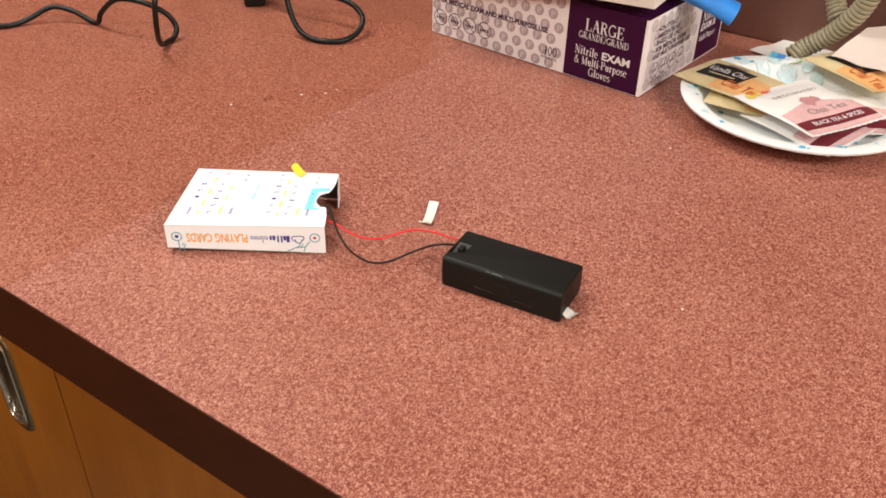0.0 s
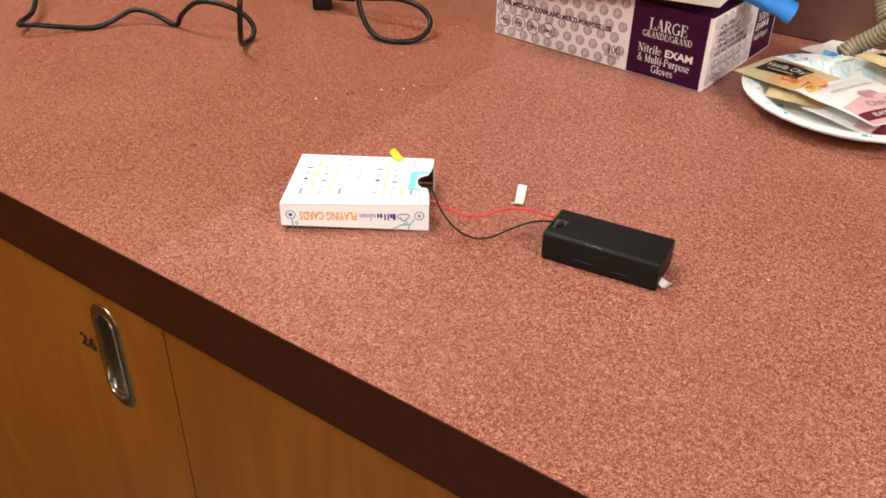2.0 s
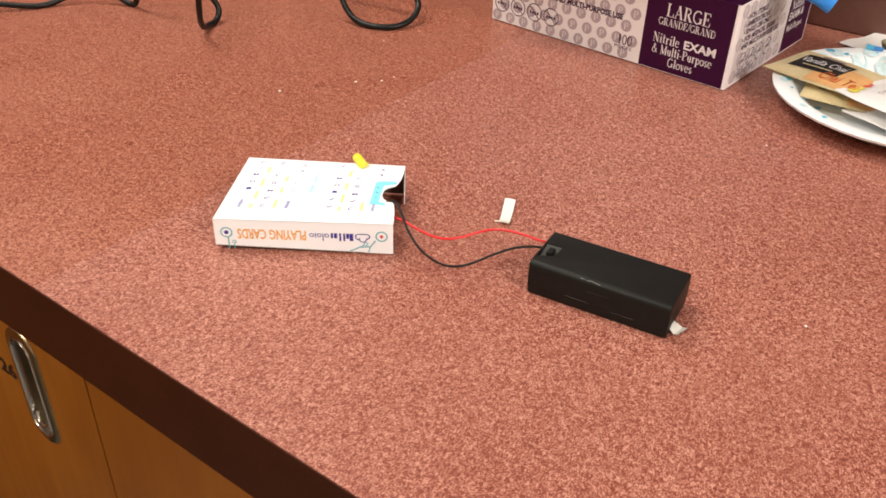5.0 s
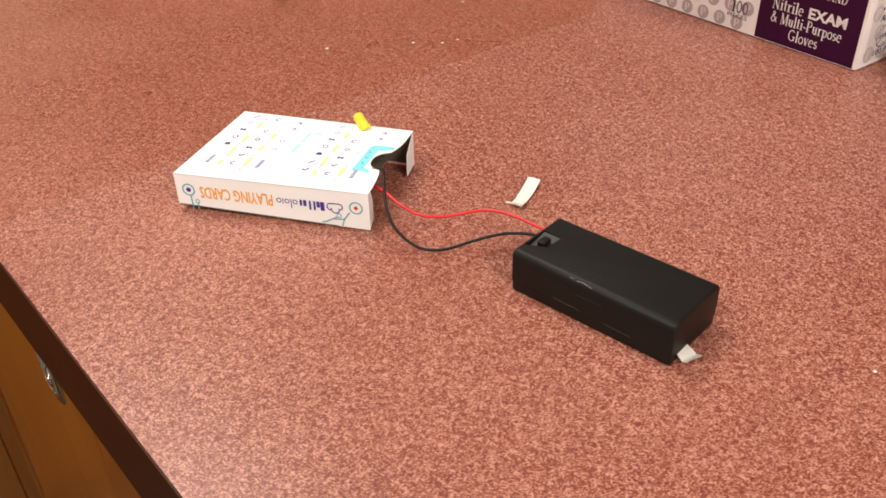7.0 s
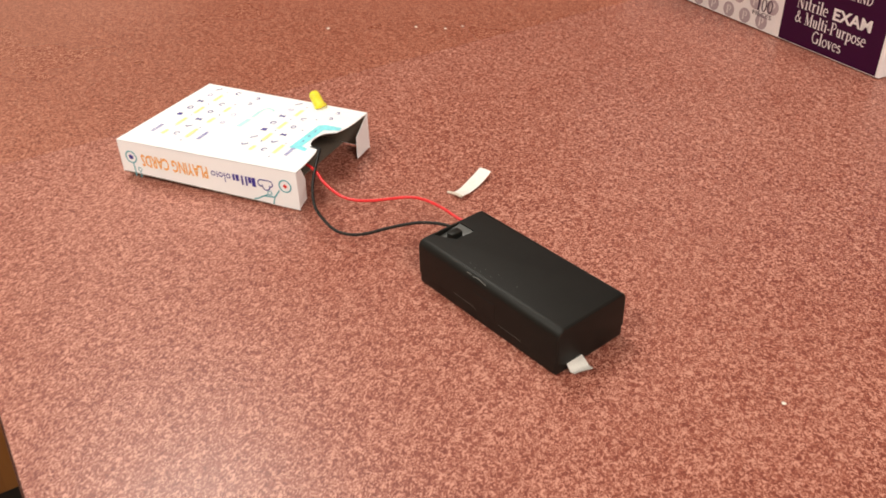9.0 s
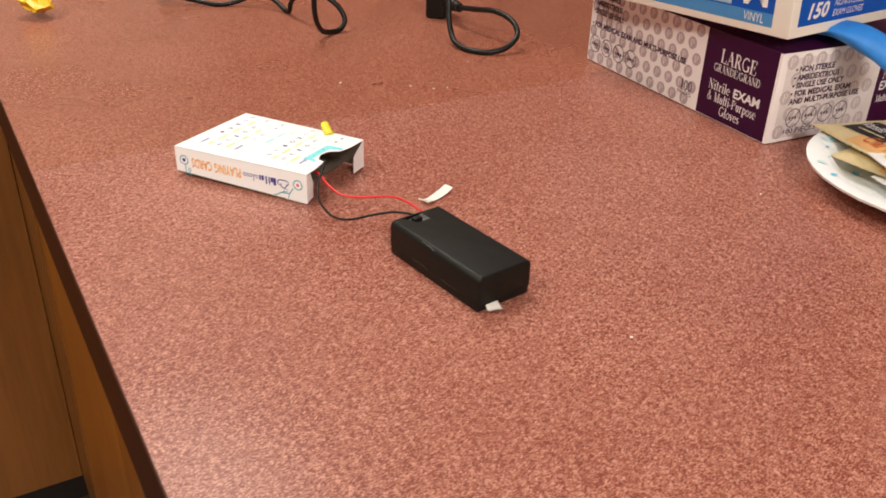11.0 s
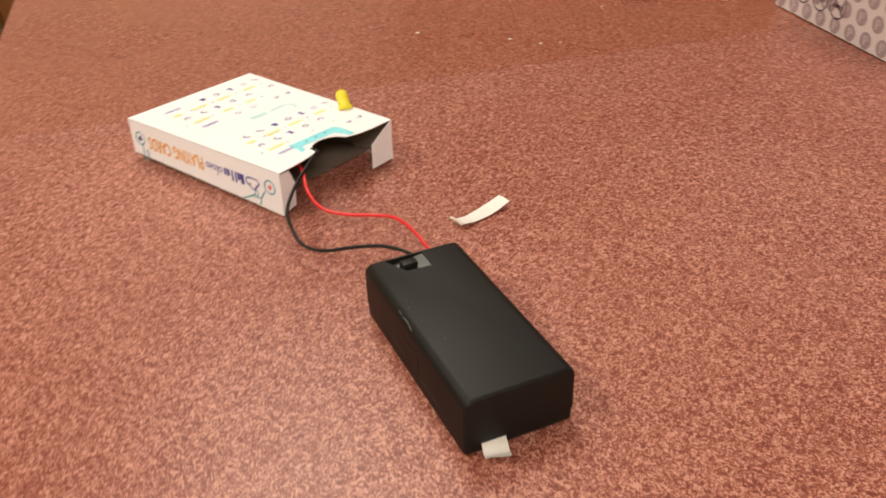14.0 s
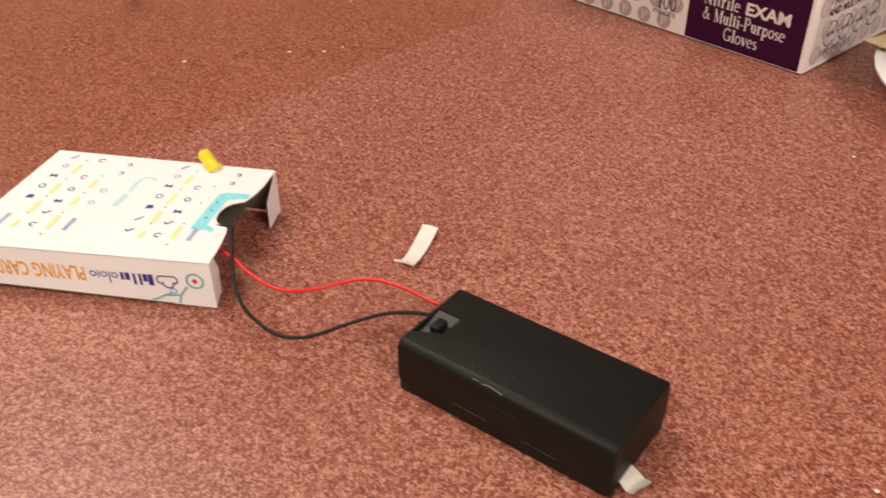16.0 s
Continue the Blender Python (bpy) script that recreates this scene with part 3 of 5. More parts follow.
# ---- playing-card box ----
def card_box():
    L, W, H, T = 0.0912, 0.0610, 0.0186, 0.00045
    th = thing("card_box", on_face((-0.3655, 0.2545, 0.0003), (math.cos(radians(35.6)), math.sin(radians(35.6)), 0), (-math.sin(radians(35.6)), math.cos(radians(35.6)), 0)),
               "open white cardboard playing-card box with navy and yellow print", "card box")
    k = 0.0060  # the empty box leans out of square

    def pt(u, v, z):
        lift = 0.0004 + 0.0022 * max(0.0, 1 - u) ** 1.5  # the lower edge rises at the closed end
        return (u * L + v * (k - 0.0030 * u), v * W + 0.0026 * v * (1 - u), z + 0.0009 * v * (1 - u) + lift * max(0.0, 1 - z / H))

    c = lambda u, v, z: Vector(pt(u, v, z))
    # bottom in the dark card, so that the inside looks shaded
    part("bottom_panel", plate_between([c(0, 0, 0), c(0, 1, 0), c(0.84, 1, 0), c(0.84, 0, 0)], T), CARD_SHADE, th)
    part("front_panel", plate_between([c(0, 0, 0), c(1, 0, 0), c(1, 0, H), c(0, 0, H)], T), CARD, th)
    part("back_panel", plate_between([c(1, 1, 0), c(0, 1, 0), c(0, 1, H), c(1, 1, H)], T), CARD, th)
    part("closed_end", plate_between([c(0, 1, 0), c(0, 0, 0), c(0, 0, H - 0.0003), c(0, 1, H - 0.0003)], T), CARD, th)
    part("end_tuck", plate_between([c(-0.004, 0.97, 0.001), c(-0.004, 0.03, 0.001), c(-0.002, 0.03, H - 0.001), c(-0.002, 0.97, H - 0.001)], T), CARD, th)
    # top panel with the thumb notch in its open edge
    cut = [(0.10, 0.0002), (0.20, 0.0007), (0.30, 0.0016), (0.345, 0.0026)]
    cut += [(0.485 - 0.125 * math.cos(math.pi * i / 10), 0.0030 + 0.0062 * math.sin(math.pi * i / 10) ** 0.8) for i in range(1, 10)]
    cut += [(0.625, 0.0030), (0.67, 0.0019), (0.73, 0.0009), (0.82, 0.0002)]
    edge = [(1 - d / L, v) for v, d in cut]
    outline = [(0, 0), (1, 0)] + edge + [(1, 1), (0, 1)]
    bm = bmesh.new()
    hi = [bm.verts.new(c(u, v, H)) for u, v in outline]
    lo = [bm.verts.new(c(u, v, H - T)) for u, v in outline]
    bm.faces.new(hi)
    bm.faces.new(lo[::-1])
    for i in range(len(hi)):
        j = (i + 1) % len(hi)
        bm.faces.new((hi[i], lo[i], lo[j], hi[j]))
    bmesh.ops.triangulate(bm, faces=[f for f in bm.faces if len(f.verts) > 4])
    part("top_panel", bm, CARD, th)
    # dust flaps at the open end and the tuck lid folded inside
    part("dust_flap", plate_between([c(0.999, 0.006, 0.0006), c(0.985, 0.125, 0.0012), c(0.983, 0.140, H * 0.55), c(0.985, 0.100, H - 0.0020), c(0.999, 0.006, H - 0.0010)], T), CARD, th, "front dust flap folded inwards")
    part("dust_flap", plate_between([c(1.012, 0.785, 0.0010), c(1, 1.0, 0.0005), c(1, 1.0, H - 0.0004), c(1.012, 0.790, H - 0.0068)], T), CARD, th, "back dust flap")
    # added dark sheets that paint the shade inside the open box
    part("shade_lining", plate_between([c(0.99, 0.985, 0.0006), c(0.99, 0.985, H - 0.0008), c(0.02, 0.985, H - 0.0008), c(0.02, 0.985, 0.0006)], 0.0001), CARD_SHADE, th)
    part("shade_lining", plate_between([c(0.02, 0.015, 0.0006), c(0.02, 0.015, H - 0.0008), c(0.99, 0.015, H - 0.0008), c(0.99, 0.015, 0.0006)], 0.0001), CARD_SHADE, th)
    part("shade_lining", plate_between([c(0.02, 0.03, H - 0.0009), c(0.02, 0.97, H - 0.0009), c(0.88, 0.97, H - 0.0009), c(0.88, 0.03, H - 0.0009)], 0.0001), CARD_SHADE, th)
    # print on the top: two blocks of small marks, yellow bars, a cyan tab and a faint cyan emblem
    m = Matrix()
    hgt = lambda x, y: H + 0.0009 * (y / W) * (1 - (x - k * y / W) / L)
    navy, pale, yel, cy, cyp = [], [], [], [], []
    uv = lambda u, v: (u * L + v * (k - 0.0030 * u), v * W + 0.0026 * v * (1 - u))

    def mark(u, v, a, b, into, slant=0.0):
        x, y = uv(u, v)
        into += [[(x - a / 2 - slant, y - b / 2), (x + a / 2 - slant, y - b / 2), (x + a / 2 + slant, y + b / 2), (x - a / 2 + slant, y + b / 2)]]

    def glyph(u, v, kind, q=1.0, big=1.02):
        """One of the small card symbols."""
        x, y = uv(u, v)
        if kind == 0:
            out = [[(-0.0014 * q, -0.0011), (0.0013 * q, -0.0009), (0.0011 * q, 0.0011), (-0.0010 * q, 0.0010)]]
        elif kind == 1:
            out = ring(0, 0, 0.0014 * q, 0.0004, 12)
        elif kind == 2:
            out = [[(-0.0014, -0.0011), (0, -0.0003), (0, 0.0003), (-0.0013, 0.0012)], [(0, -0.0003), (0.0014, -0.0010), (0.0013, 0.0011), (0, 0.0003)]]
        elif kind == 3:
            out = stroke([(-0.0012, -0.0011), (0.0011, 0.0013)], 0.0005)
        elif kind == 4:
            out = stroke([(-0.0014, 0.0003), (-0.0005, -0.0009), (0.0014, 0.0011)], 0.0005)
        elif kind == 5:
            out = ring(0, 0, 0.0013, 0.0004, 12, 30, 310)
        else:
            out = stroke([(-0.0011, 0.0007), (0.0003, 0.0010), (0.0009, -0.0003), (-0.0006, -0.0009)], 0.0004)
        return [[(x + big * a, y + big * b) for a, b in shape] for shape in out]

    for u0, w in ((0.105, 1.0), (0.616, 0.93)):
        for v, kind in ((0.93, 3), (0.71, 2), (0.595, 1), (0.48, 0), (0.355, 3), (0.24, 4)):
            if u0 < 0.2 and v < 0.4:
                continue
            navy += glyph(u0, v, kind)
        pale += ring(*uv(u0, 0.825), 0.0012, 0.0003, 10)
        for v, b in ((0.80, 0.0062), (0.58, 0.0070), (0.385, 0.0072), (0.21, 0.0040)):
            mark(u0 + 0.064 * w, v, 0.0016, b, yel, 0.0002)
            mark(u0 + 0.066 * w, v + 0.105, 0.0006, 0.0006, navy)
        for v, kind in ((0.92, 5), (0.72, 5), (0.585, 1), (0.455, 2), (0.34, 4), (0.215, 5)):
            navy += glyph(u0 + 0.132 * w, v, kind, 0.9)
        for v, b in ((0.66, 0.0050), (0.47, 0.0050), (0.255, 0.0080)):
            if u0 < 0.2 or v < 0.3:
                mark(u0 + 0.198 * w, v, 0.0016, b, yel, 0.0002)
            mark(u0 + 0.200 * w, v + 0.09, 0.0006, 0.0006, navy)
        mark(u0 + 0.200 * w, 0.135, 0.0006, 0.0006, navy)
        for v in (0.90, 0.80):
            navy += glyph(u0 + 0.268 * w, v, 6, 0.8)
        if u0 < 0.2:
            pale += ring(*uv(u0 + 0.268, 0.60), 0.0013, 0.0003, 10) + ring(*uv(u0 + 0.268, 0.47), 0.0012, 0.0003, 10)
        for u, v in ((u0 + 0.268 * w, 0.24), (u0 + 0.0, 0.235 if u0 < 0.2 else 0.10)):
            if u0 < 0.2 or u > 0.7:
                for q in range(6):
                    mark(u, v - 0.045 + 0.020 * q, 0.0017, 0.0007, pale)
    cy += [[uv(0.838, 0.30), uv(0.888, 0.30), uv(0.896, 0.62), uv(0.845, 0.67)], [uv(0.845, 0.67), uv(0.896, 0.62), uv(0.972, 0.655), uv(0.970, 0.700), uv(0.872, 0.700)],
           [uv(0.888, 0.30), uv(0.930, 0.285), uv(0.928, 0.325), uv(0.889, 0.350)]]
    for j in range(3):
        mark(0.866, 0.42 + 0.08 * j, 0.0007, 0.0007, navy)
    x, y = uv(0.480, 0.60)
    cyp += stroke([(x - 0.0012, y - 0.009), (x - 0.0002, y - 0.001)], 0.0023) + stroke([(x, y + 0.001), (x + 0.0002, y + 0.008)], 0.0016) + ring(x + 0.0034, y + 0.0085, 0.0034, 0.0010, 14, 20, 190)
    printed("print_navy", navy, NAVY, th, m, 0.00018, hgt)
    printed_each("print_pale", pale, PALE_INK, th, m, 0.00018, hgt)
    printed_each("yellow_bar", yel, YELLOW, th, m, 0.00014, hgt)
    printed("print_cyan", cy, CYAN, th, m, 0.00012, hgt)
    printed("print_emblem", cyp, CYAN_PALE, th, m, 0.00012, hgt)
    # print on the front side, upside down as the box lies
    f = on_face((0, 0, 0), (1, 0, 0), (0, 0, 1))
    zc = 0.0098
    lettering("PLAYING CARDS", 0.0292, zc + 0.0004, 0.0350, 0.0060, ORANGE, th, f, 0.00018, 0.016, 180)
    bars = []
    for i, (wd, hh) in enumerate(((0.0018, 0.0044), (0.0015, 0.0030), (0.0009, 0.0046), (0.0009, 0.0046), (0.0015, 0.0030), (0.0011, 0.0030))):
        bars += rect(0.0708 - i * 0.00205 - wd, zc + 0.0024 - hh, 0.0708 - i * 0.00205, zc + 0.0024)
    printed("brand_bars", bars, NAVY, th, f, 0.00018)
    thin = []
    for i, hh in enumerate((0.0040, 0.0046, 0.0028, 0.0028, 0.0046)):
        cx = 0.0573 - i * 0.0019
        thin += ring(cx, zc + 0.0009, 0.0012, 0.0004, 10) if i % 2 == 0 else rect(cx - 0.0002, zc + 0.0022 - hh, cx + 0.0002, zc + 0.0022)
    printed("brand_bars", thin, NAVY, th, f, 0.00018)
    cloud = ring(0.0737, zc + 0.0006, 0.0019, 0.0005, 14, 60, 290) + ring(0.0758, zc - 0.0006, 0.0021, 0.0005, 14, 160, 380) + ring(0.0777, zc + 0.0008, 0.0017, 0.0005, 12, -80, 110) \
        + rect(0.0737, zc + 0.0020, 0.0777, zc + 0.0025)
    printed("emblem_cloud", cloud, NAVY, th, f, 0.00018)
    teal = ring(0.0062, zc + 0.0010, 0.0031, 0.0006, 22) + stroke([(0.0068, zc - 0.0020), (0.0070, 0.0012)], 0.0006) + ring(0.0097, 0.0052, 0.0011, 0.0004, 12) + stroke([(0.0097, 0.0041), (0.0097, 0.0010)], 0.0005)
    printed("circuit_line", teal, TEAL, th, f, 0.00018)
    teal = ring(0.0853, zc + 0.0012, 0.0031, 0.0006, 22) + stroke([(0.0822, zc - 0.0014), (0.0795, 0.0046), (0.0740, 0.0042), (0.0712, 0.0025), (0.0690, 0.0018)], 0.0006) \
        + ring(0.0772, 0.0062, 0.0012, 0.0004, 12) + stroke([(0.0762, 0.0054), (0.0742, 0.0042)], 0.0005) + stroke([(0.0795, 0.0046), (0.0785, 0.0012)], 0.0005)
    printed("circuit_line", teal, TEAL, th, f, 0.00018)
    printed("spade_dot", disc(0.0062, zc + 0.0010, 0.0012, 8), NAVY, th, f, 0.0002)
    printed("diamond_dot", [[(0.0853, zc + 0.0024), (0.0842, zc + 0.0012), (0.0853, zc), (0.0864, zc + 0.0012)]], RED_INK, th, f, 0.0002)
    return th


card_box()


def bulb():
    base, tip = Vector((-0.3418, 0.3436, 0.0192)), Vector((-0.3480, 0.3429, 0.0252))
    axis = tip - base
    m = Matrix.Translation(base) @ axis.to_track_quat("Z", "Y").to_matrix().to_4x4()
    th = thing("led_bulb", m, "small yellow LED stuck through the card box", "LED")
    n = axis.length
    part("lens", lathe([(0, -0.0008), (0.0026, -0.0008), (0.0026, n - 0.0026), (0.0025, n - 0.0019), (0.0021, n - 0.0009), (0.0012, n - 0.0003), (0, n)], 20), LED, th, "", 50)
    part("flange", lathe([(0, -0.0006), (0.0031, -0.0006), (0.0031, 0.0006), (0, 0.0006)], 20), LED, th)
    part("lead", tube([Vector((0.0012, -0.0004, -0.0010)), Vector((0.0030, -0.0002, -0.0006)), Vector((0.0048, 0.0003, -0.0016))], 0.00025, 6), CHROME, th, "thin bent wire lead")


bulb()


# ---- battery holder ----
def battery_holder():
    L, W, H = 0.0704, 0.0325, 0.0187
    th = thing("battery_holder", pose(-0.1878, 0.3442, 0, 0, 0, 7.4), "black plastic battery holder with slide switch", "battery holder")
    bm = block(-L / 2, -W / 2, 0.0048, L / 2, W / 2, H, 0.0)
    tops = [e for e in bm.edges if all(v.co.z > 0.01 for v in e.verts)]
    ups = [e for e in bm.edges if abs(e.verts[0].co.z - e.verts[1].co.z) > 0.005]
    longs = [e for e in tops if abs(e.verts[0].co.x - e.verts[1].co.x) > 0.01]
    bmesh.ops.bevel(bm, geom=longs, offset=0.0030, segments=5, affect="EDGES", profile=0.5)
    ends = [e for e in bm.edges if len(e.link_faces) == 2 and e.calc_face_angle(0) > 1.2 and abs(e.verts[0].co.x - e.verts[1].co.x) < 1e-5 and max(v.co.z for v in e.verts) > 0.0050]
    bmesh.ops.bevel(bm, geom=ends, offset=0.0009, segments=3, affect="EDGES", profile=0.5)
    cover_me = finish("cover", bm, BLACK_ABS, 35)
    # switch recess cut into the top at the wire end
    cut = prism([(-L / 2 + 0.0013, -0.0098), (-L / 2 + 0.0092, -0.0056), (-L / 2 + 0.0095, 0.0028), (-L / 2 + 0.0014, 0.0028)], H - 0.0022, H + 0.002)
    cutter = new("cut_tmp", finish("cut_tmp", cut, BLACK_ABS))
    cover = new("cover", cover_me)
    mod = cover.modifiers.new("cut", "BOOLEAN")
    mod.object, mod.operation, mod.solver = cutter, "DIFFERENCE", "EXACT"
    bpy.context.view_layer.update()
    me = bpy.data.meshes.new_from_object(cover.evaluated_get(bpy.context.evaluated_depsgraph_get()))
    cover.modifiers.clear()
    cover.data = me
    bpy.data.objects.remove(cutter)
    me.set_sharp_from_angle(angle=radians(35))
    cover.parent = th
    low = block(-L / 2 + 0.0001, -W / 2 + 0.0001, 0.0, L / 2 - 0.0001, W / 2 - 0.0001, 0.00465, 0.0)
    bmesh.ops.bevel(low, geom=[e for e in low.edges if abs(e.verts[0].co.z - e.verts[1].co.z) > 0.002 or all(v.co.z < 0.001 for v in e.verts)], offset=0.0014, segments=3, affect="EDGES", profile=0.5)
    part("tray", low, BLACK_ABS, th, "", 35)
    part("switch_plate", plate_between([(-L / 2 + 0.0015, -0.0092, H - 0.0021), (-L / 2 + 0.0091, -0.0050, H - 0.0021), (-L / 2 + 0.0093, 0.0026, H - 0.0003), (-L / 2 + 0.0016, 0.0026, H - 0.0003)], 0.0002),
         GREY_ABS, th, "dark grey switch plate")
    part("switch_knob", block(-L / 2 + 0.0044, -0.0062, H - 0.0022, -L / 2 + 0.0076, -0.0012, H + 0.0011, 0.0004, 2), BLACK_ABS, th, "black slide knob", 40)
    part("latch", block(-0.005, -W / 2 - 0.00012, 0.0060, 0.006, -W / 2 + 0.001, 0.0125, 0.0001, 1), BLACK_ABS, th)
    rnd = random.Random(9)
    shapes = []
    for _ in range(12):
        x, y = rnd.uniform(-0.012, 0.012), -W / 2 + rnd.uniform(0.0025, 0.0075)
        a = rnd.uniform(0, 3)
        r = rnd.uniform(0.0001, 0.0007)
        shapes += stroke([(x, y), (x + r * math.cos(a), y + r * math.sin(a) * 0.4)], rnd.uniform(0.00010, 0.00018))
    printed("scuff", shapes, SCUFF, th, Matrix(), 0.00006, lambda x, y: H)
    bevel = on_face((0, -W / 2 + 0.00088, H - 0.00088), (1, 0, 0), (0, 0.7071, 0.7071))
    printed("scuff", stroke([(-0.0090, 0.0001), (-0.0075, 0.0003), (-0.0068, 0.0001)], 0.00022) + stroke([(-0.0058, -0.0001), (-0.0036, 0.0003), (-0.0010, 0.0000), (0.0010, -0.0003)], 0.00026), SCUFF, th, bevel, 0.00012, label="pale worn scuff")
    front = on_face((0, -W / 2, 0), (1, 0, 0), (0, 0, 1))
    printed("scuff", stroke([(-0.0150, 0.0062), (-0.0050, 0.0060), (-0.0032, 0.0056)], 0.00016) + stroke([(0.0080, 0.0054), (0.0190, 0.0052)], 0.00013), SCUFF, th, front, 0.00014)
    return th


battery_holder()


def wire(name, points, mat, label, r=0.00064):
    th = thing(name, pose(*points[0]), label, "wire")
    o = Vector(points[0])
    part("insulation", tube([p - o for p in smooth_line(points, 8)], r, 10), mat, th, "", 60)


wire("red_wire", [(-0.3380, 0.2960, 0.0070), (-0.3220, 0.3065, 0.0110), (-0.3065, 0.3160, 0.0142), (-0.2933, 0.3168, 0.0163), (-0.2826, 0.3162, 0.0153), (-0.2727, 0.3179, 0.0138), (-0.2666, 0.3215, 0.0133), (-0.2619, 0.3277, 0.0133), (-0.2580, 0.3348, 0.0138), (-0.2532, 0.3402, 0.0148), (-0.2458, 0.3432, 0.0158), (-0.2366, 0.3452, 0.0159), (-0.2268, 0.3468, 0.0154), (-0.2150, 0.3520, 0.0150)], WIRE_RED,
     "thin red insulated wire curving to the battery holder")
wire("black_wire", [(-0.3360, 0.3030, 0.0080), (-0.3220, 0.3130, 0.0135), (-0.3125, 0.3197, 0.0172), (-0.3045, 0.3245, 0.0192), (-0.2982, 0.3212, 0.0193), (-0.2858, 0.3125, 0.0154), (-0.2746, 0.3074, 0.0119), (-0.2671, 0.3077, 0.0084), (-0.2597, 0.3091, 0.0069), (-0.2538, 0.3127, 0.0069), (-0.2489, 0.3172, 0.0084), (-0.2435, 0.3234, 0.0114), (-0.2381, 0.3297, 0.0139), (-0.2334, 0.3343, 0.0154), (-0.2257, 0.3400, 0.0160), (-0.2130, 0.3450, 0.0155)], WIRE_BLACK,
     "thin black insulated wire looping to the battery holder")


# ---- scraps of tape ----
def tape_strip(name, corners, curl, label, category="tape", tip=None):
    """A curled strip on four corners (two of one end, then two of the other), rising to the heights in curl along it."""
    c = [Vector((x, y, 0)) for x, y in corners]
    o = (c[0] + c[1] + c[2] + c[3]) / 4
    th = thing(name, Matrix.Translation(o), label, category)
    bm = bmesh.new()
    n, k = 12, 4
    grid = []
    rnd = random.Random(name + label)
    for i in range(n + 1):
        t = i / n
        j = t * (len(curl) - 1)
        a = min(int(j), len(curl) - 2)
        z = curl[a] + (curl[a + 1] - curl[a]) * (j - a)
        row = []
        for q in range(k + 1):
            s = q / k
            p = (c[0] * (1 - s) + c[1] * s) * (1 - t) + (c[3] * (1 - s) + c[2] * s) * t - o
            end = 0.0004 * rnd.uniform(-1, 1) if i in (0, n) else 0
            row.append((p.x + end, p.y + end, 0.0004 + z + 0.0003 * math.sin(3 * s + 5 * t)))
        grid.append(row)
    for lift in (0, 0.00018):
        vs = [[bm.verts.new((x, y, z + lift)) for x, y, z in row] for row in grid]
        for i in range(n):
            for q in range(k):
                bm.faces.new((vs[i][q], vs[i + 1][q], vs[i + 1][q + 1], vs[i][q + 1]))
    part("strip", bm, TAPE, th, "", 60)
    if tip:
        part("torn_end", tube(smooth_line([Vector(p) - o for p in tip], 4), 0.0006, 6), TAPE_DIM, th, "dirty torn end", 60)


tape_strip("tape_scrap", [(-0.2755, 0.3885), (-0.2697, 0.3906), (-0.2596, 0.3685), (-0.2652, 0.3668)], [0.0022, 0.0010, 0.0004, 0.0004, 0.0016], "small curled strip of white tape on the worktop",
           tip=[(-0.2598, 0.3684, 0.0022), (-0.2628, 0.3674, 0.0024), (-0.2676, 0.3664, 0.0014)])
tape_strip("tape_scrap", [(-0.1560, 0.3380), (-0.1560, 0.3450), (-0.1449, 0.3436), (-0.1470, 0.3370)], [0.0030, 0.0030, 0.0024, 0.0012, 0.0022], "white tape tab under the battery holder")


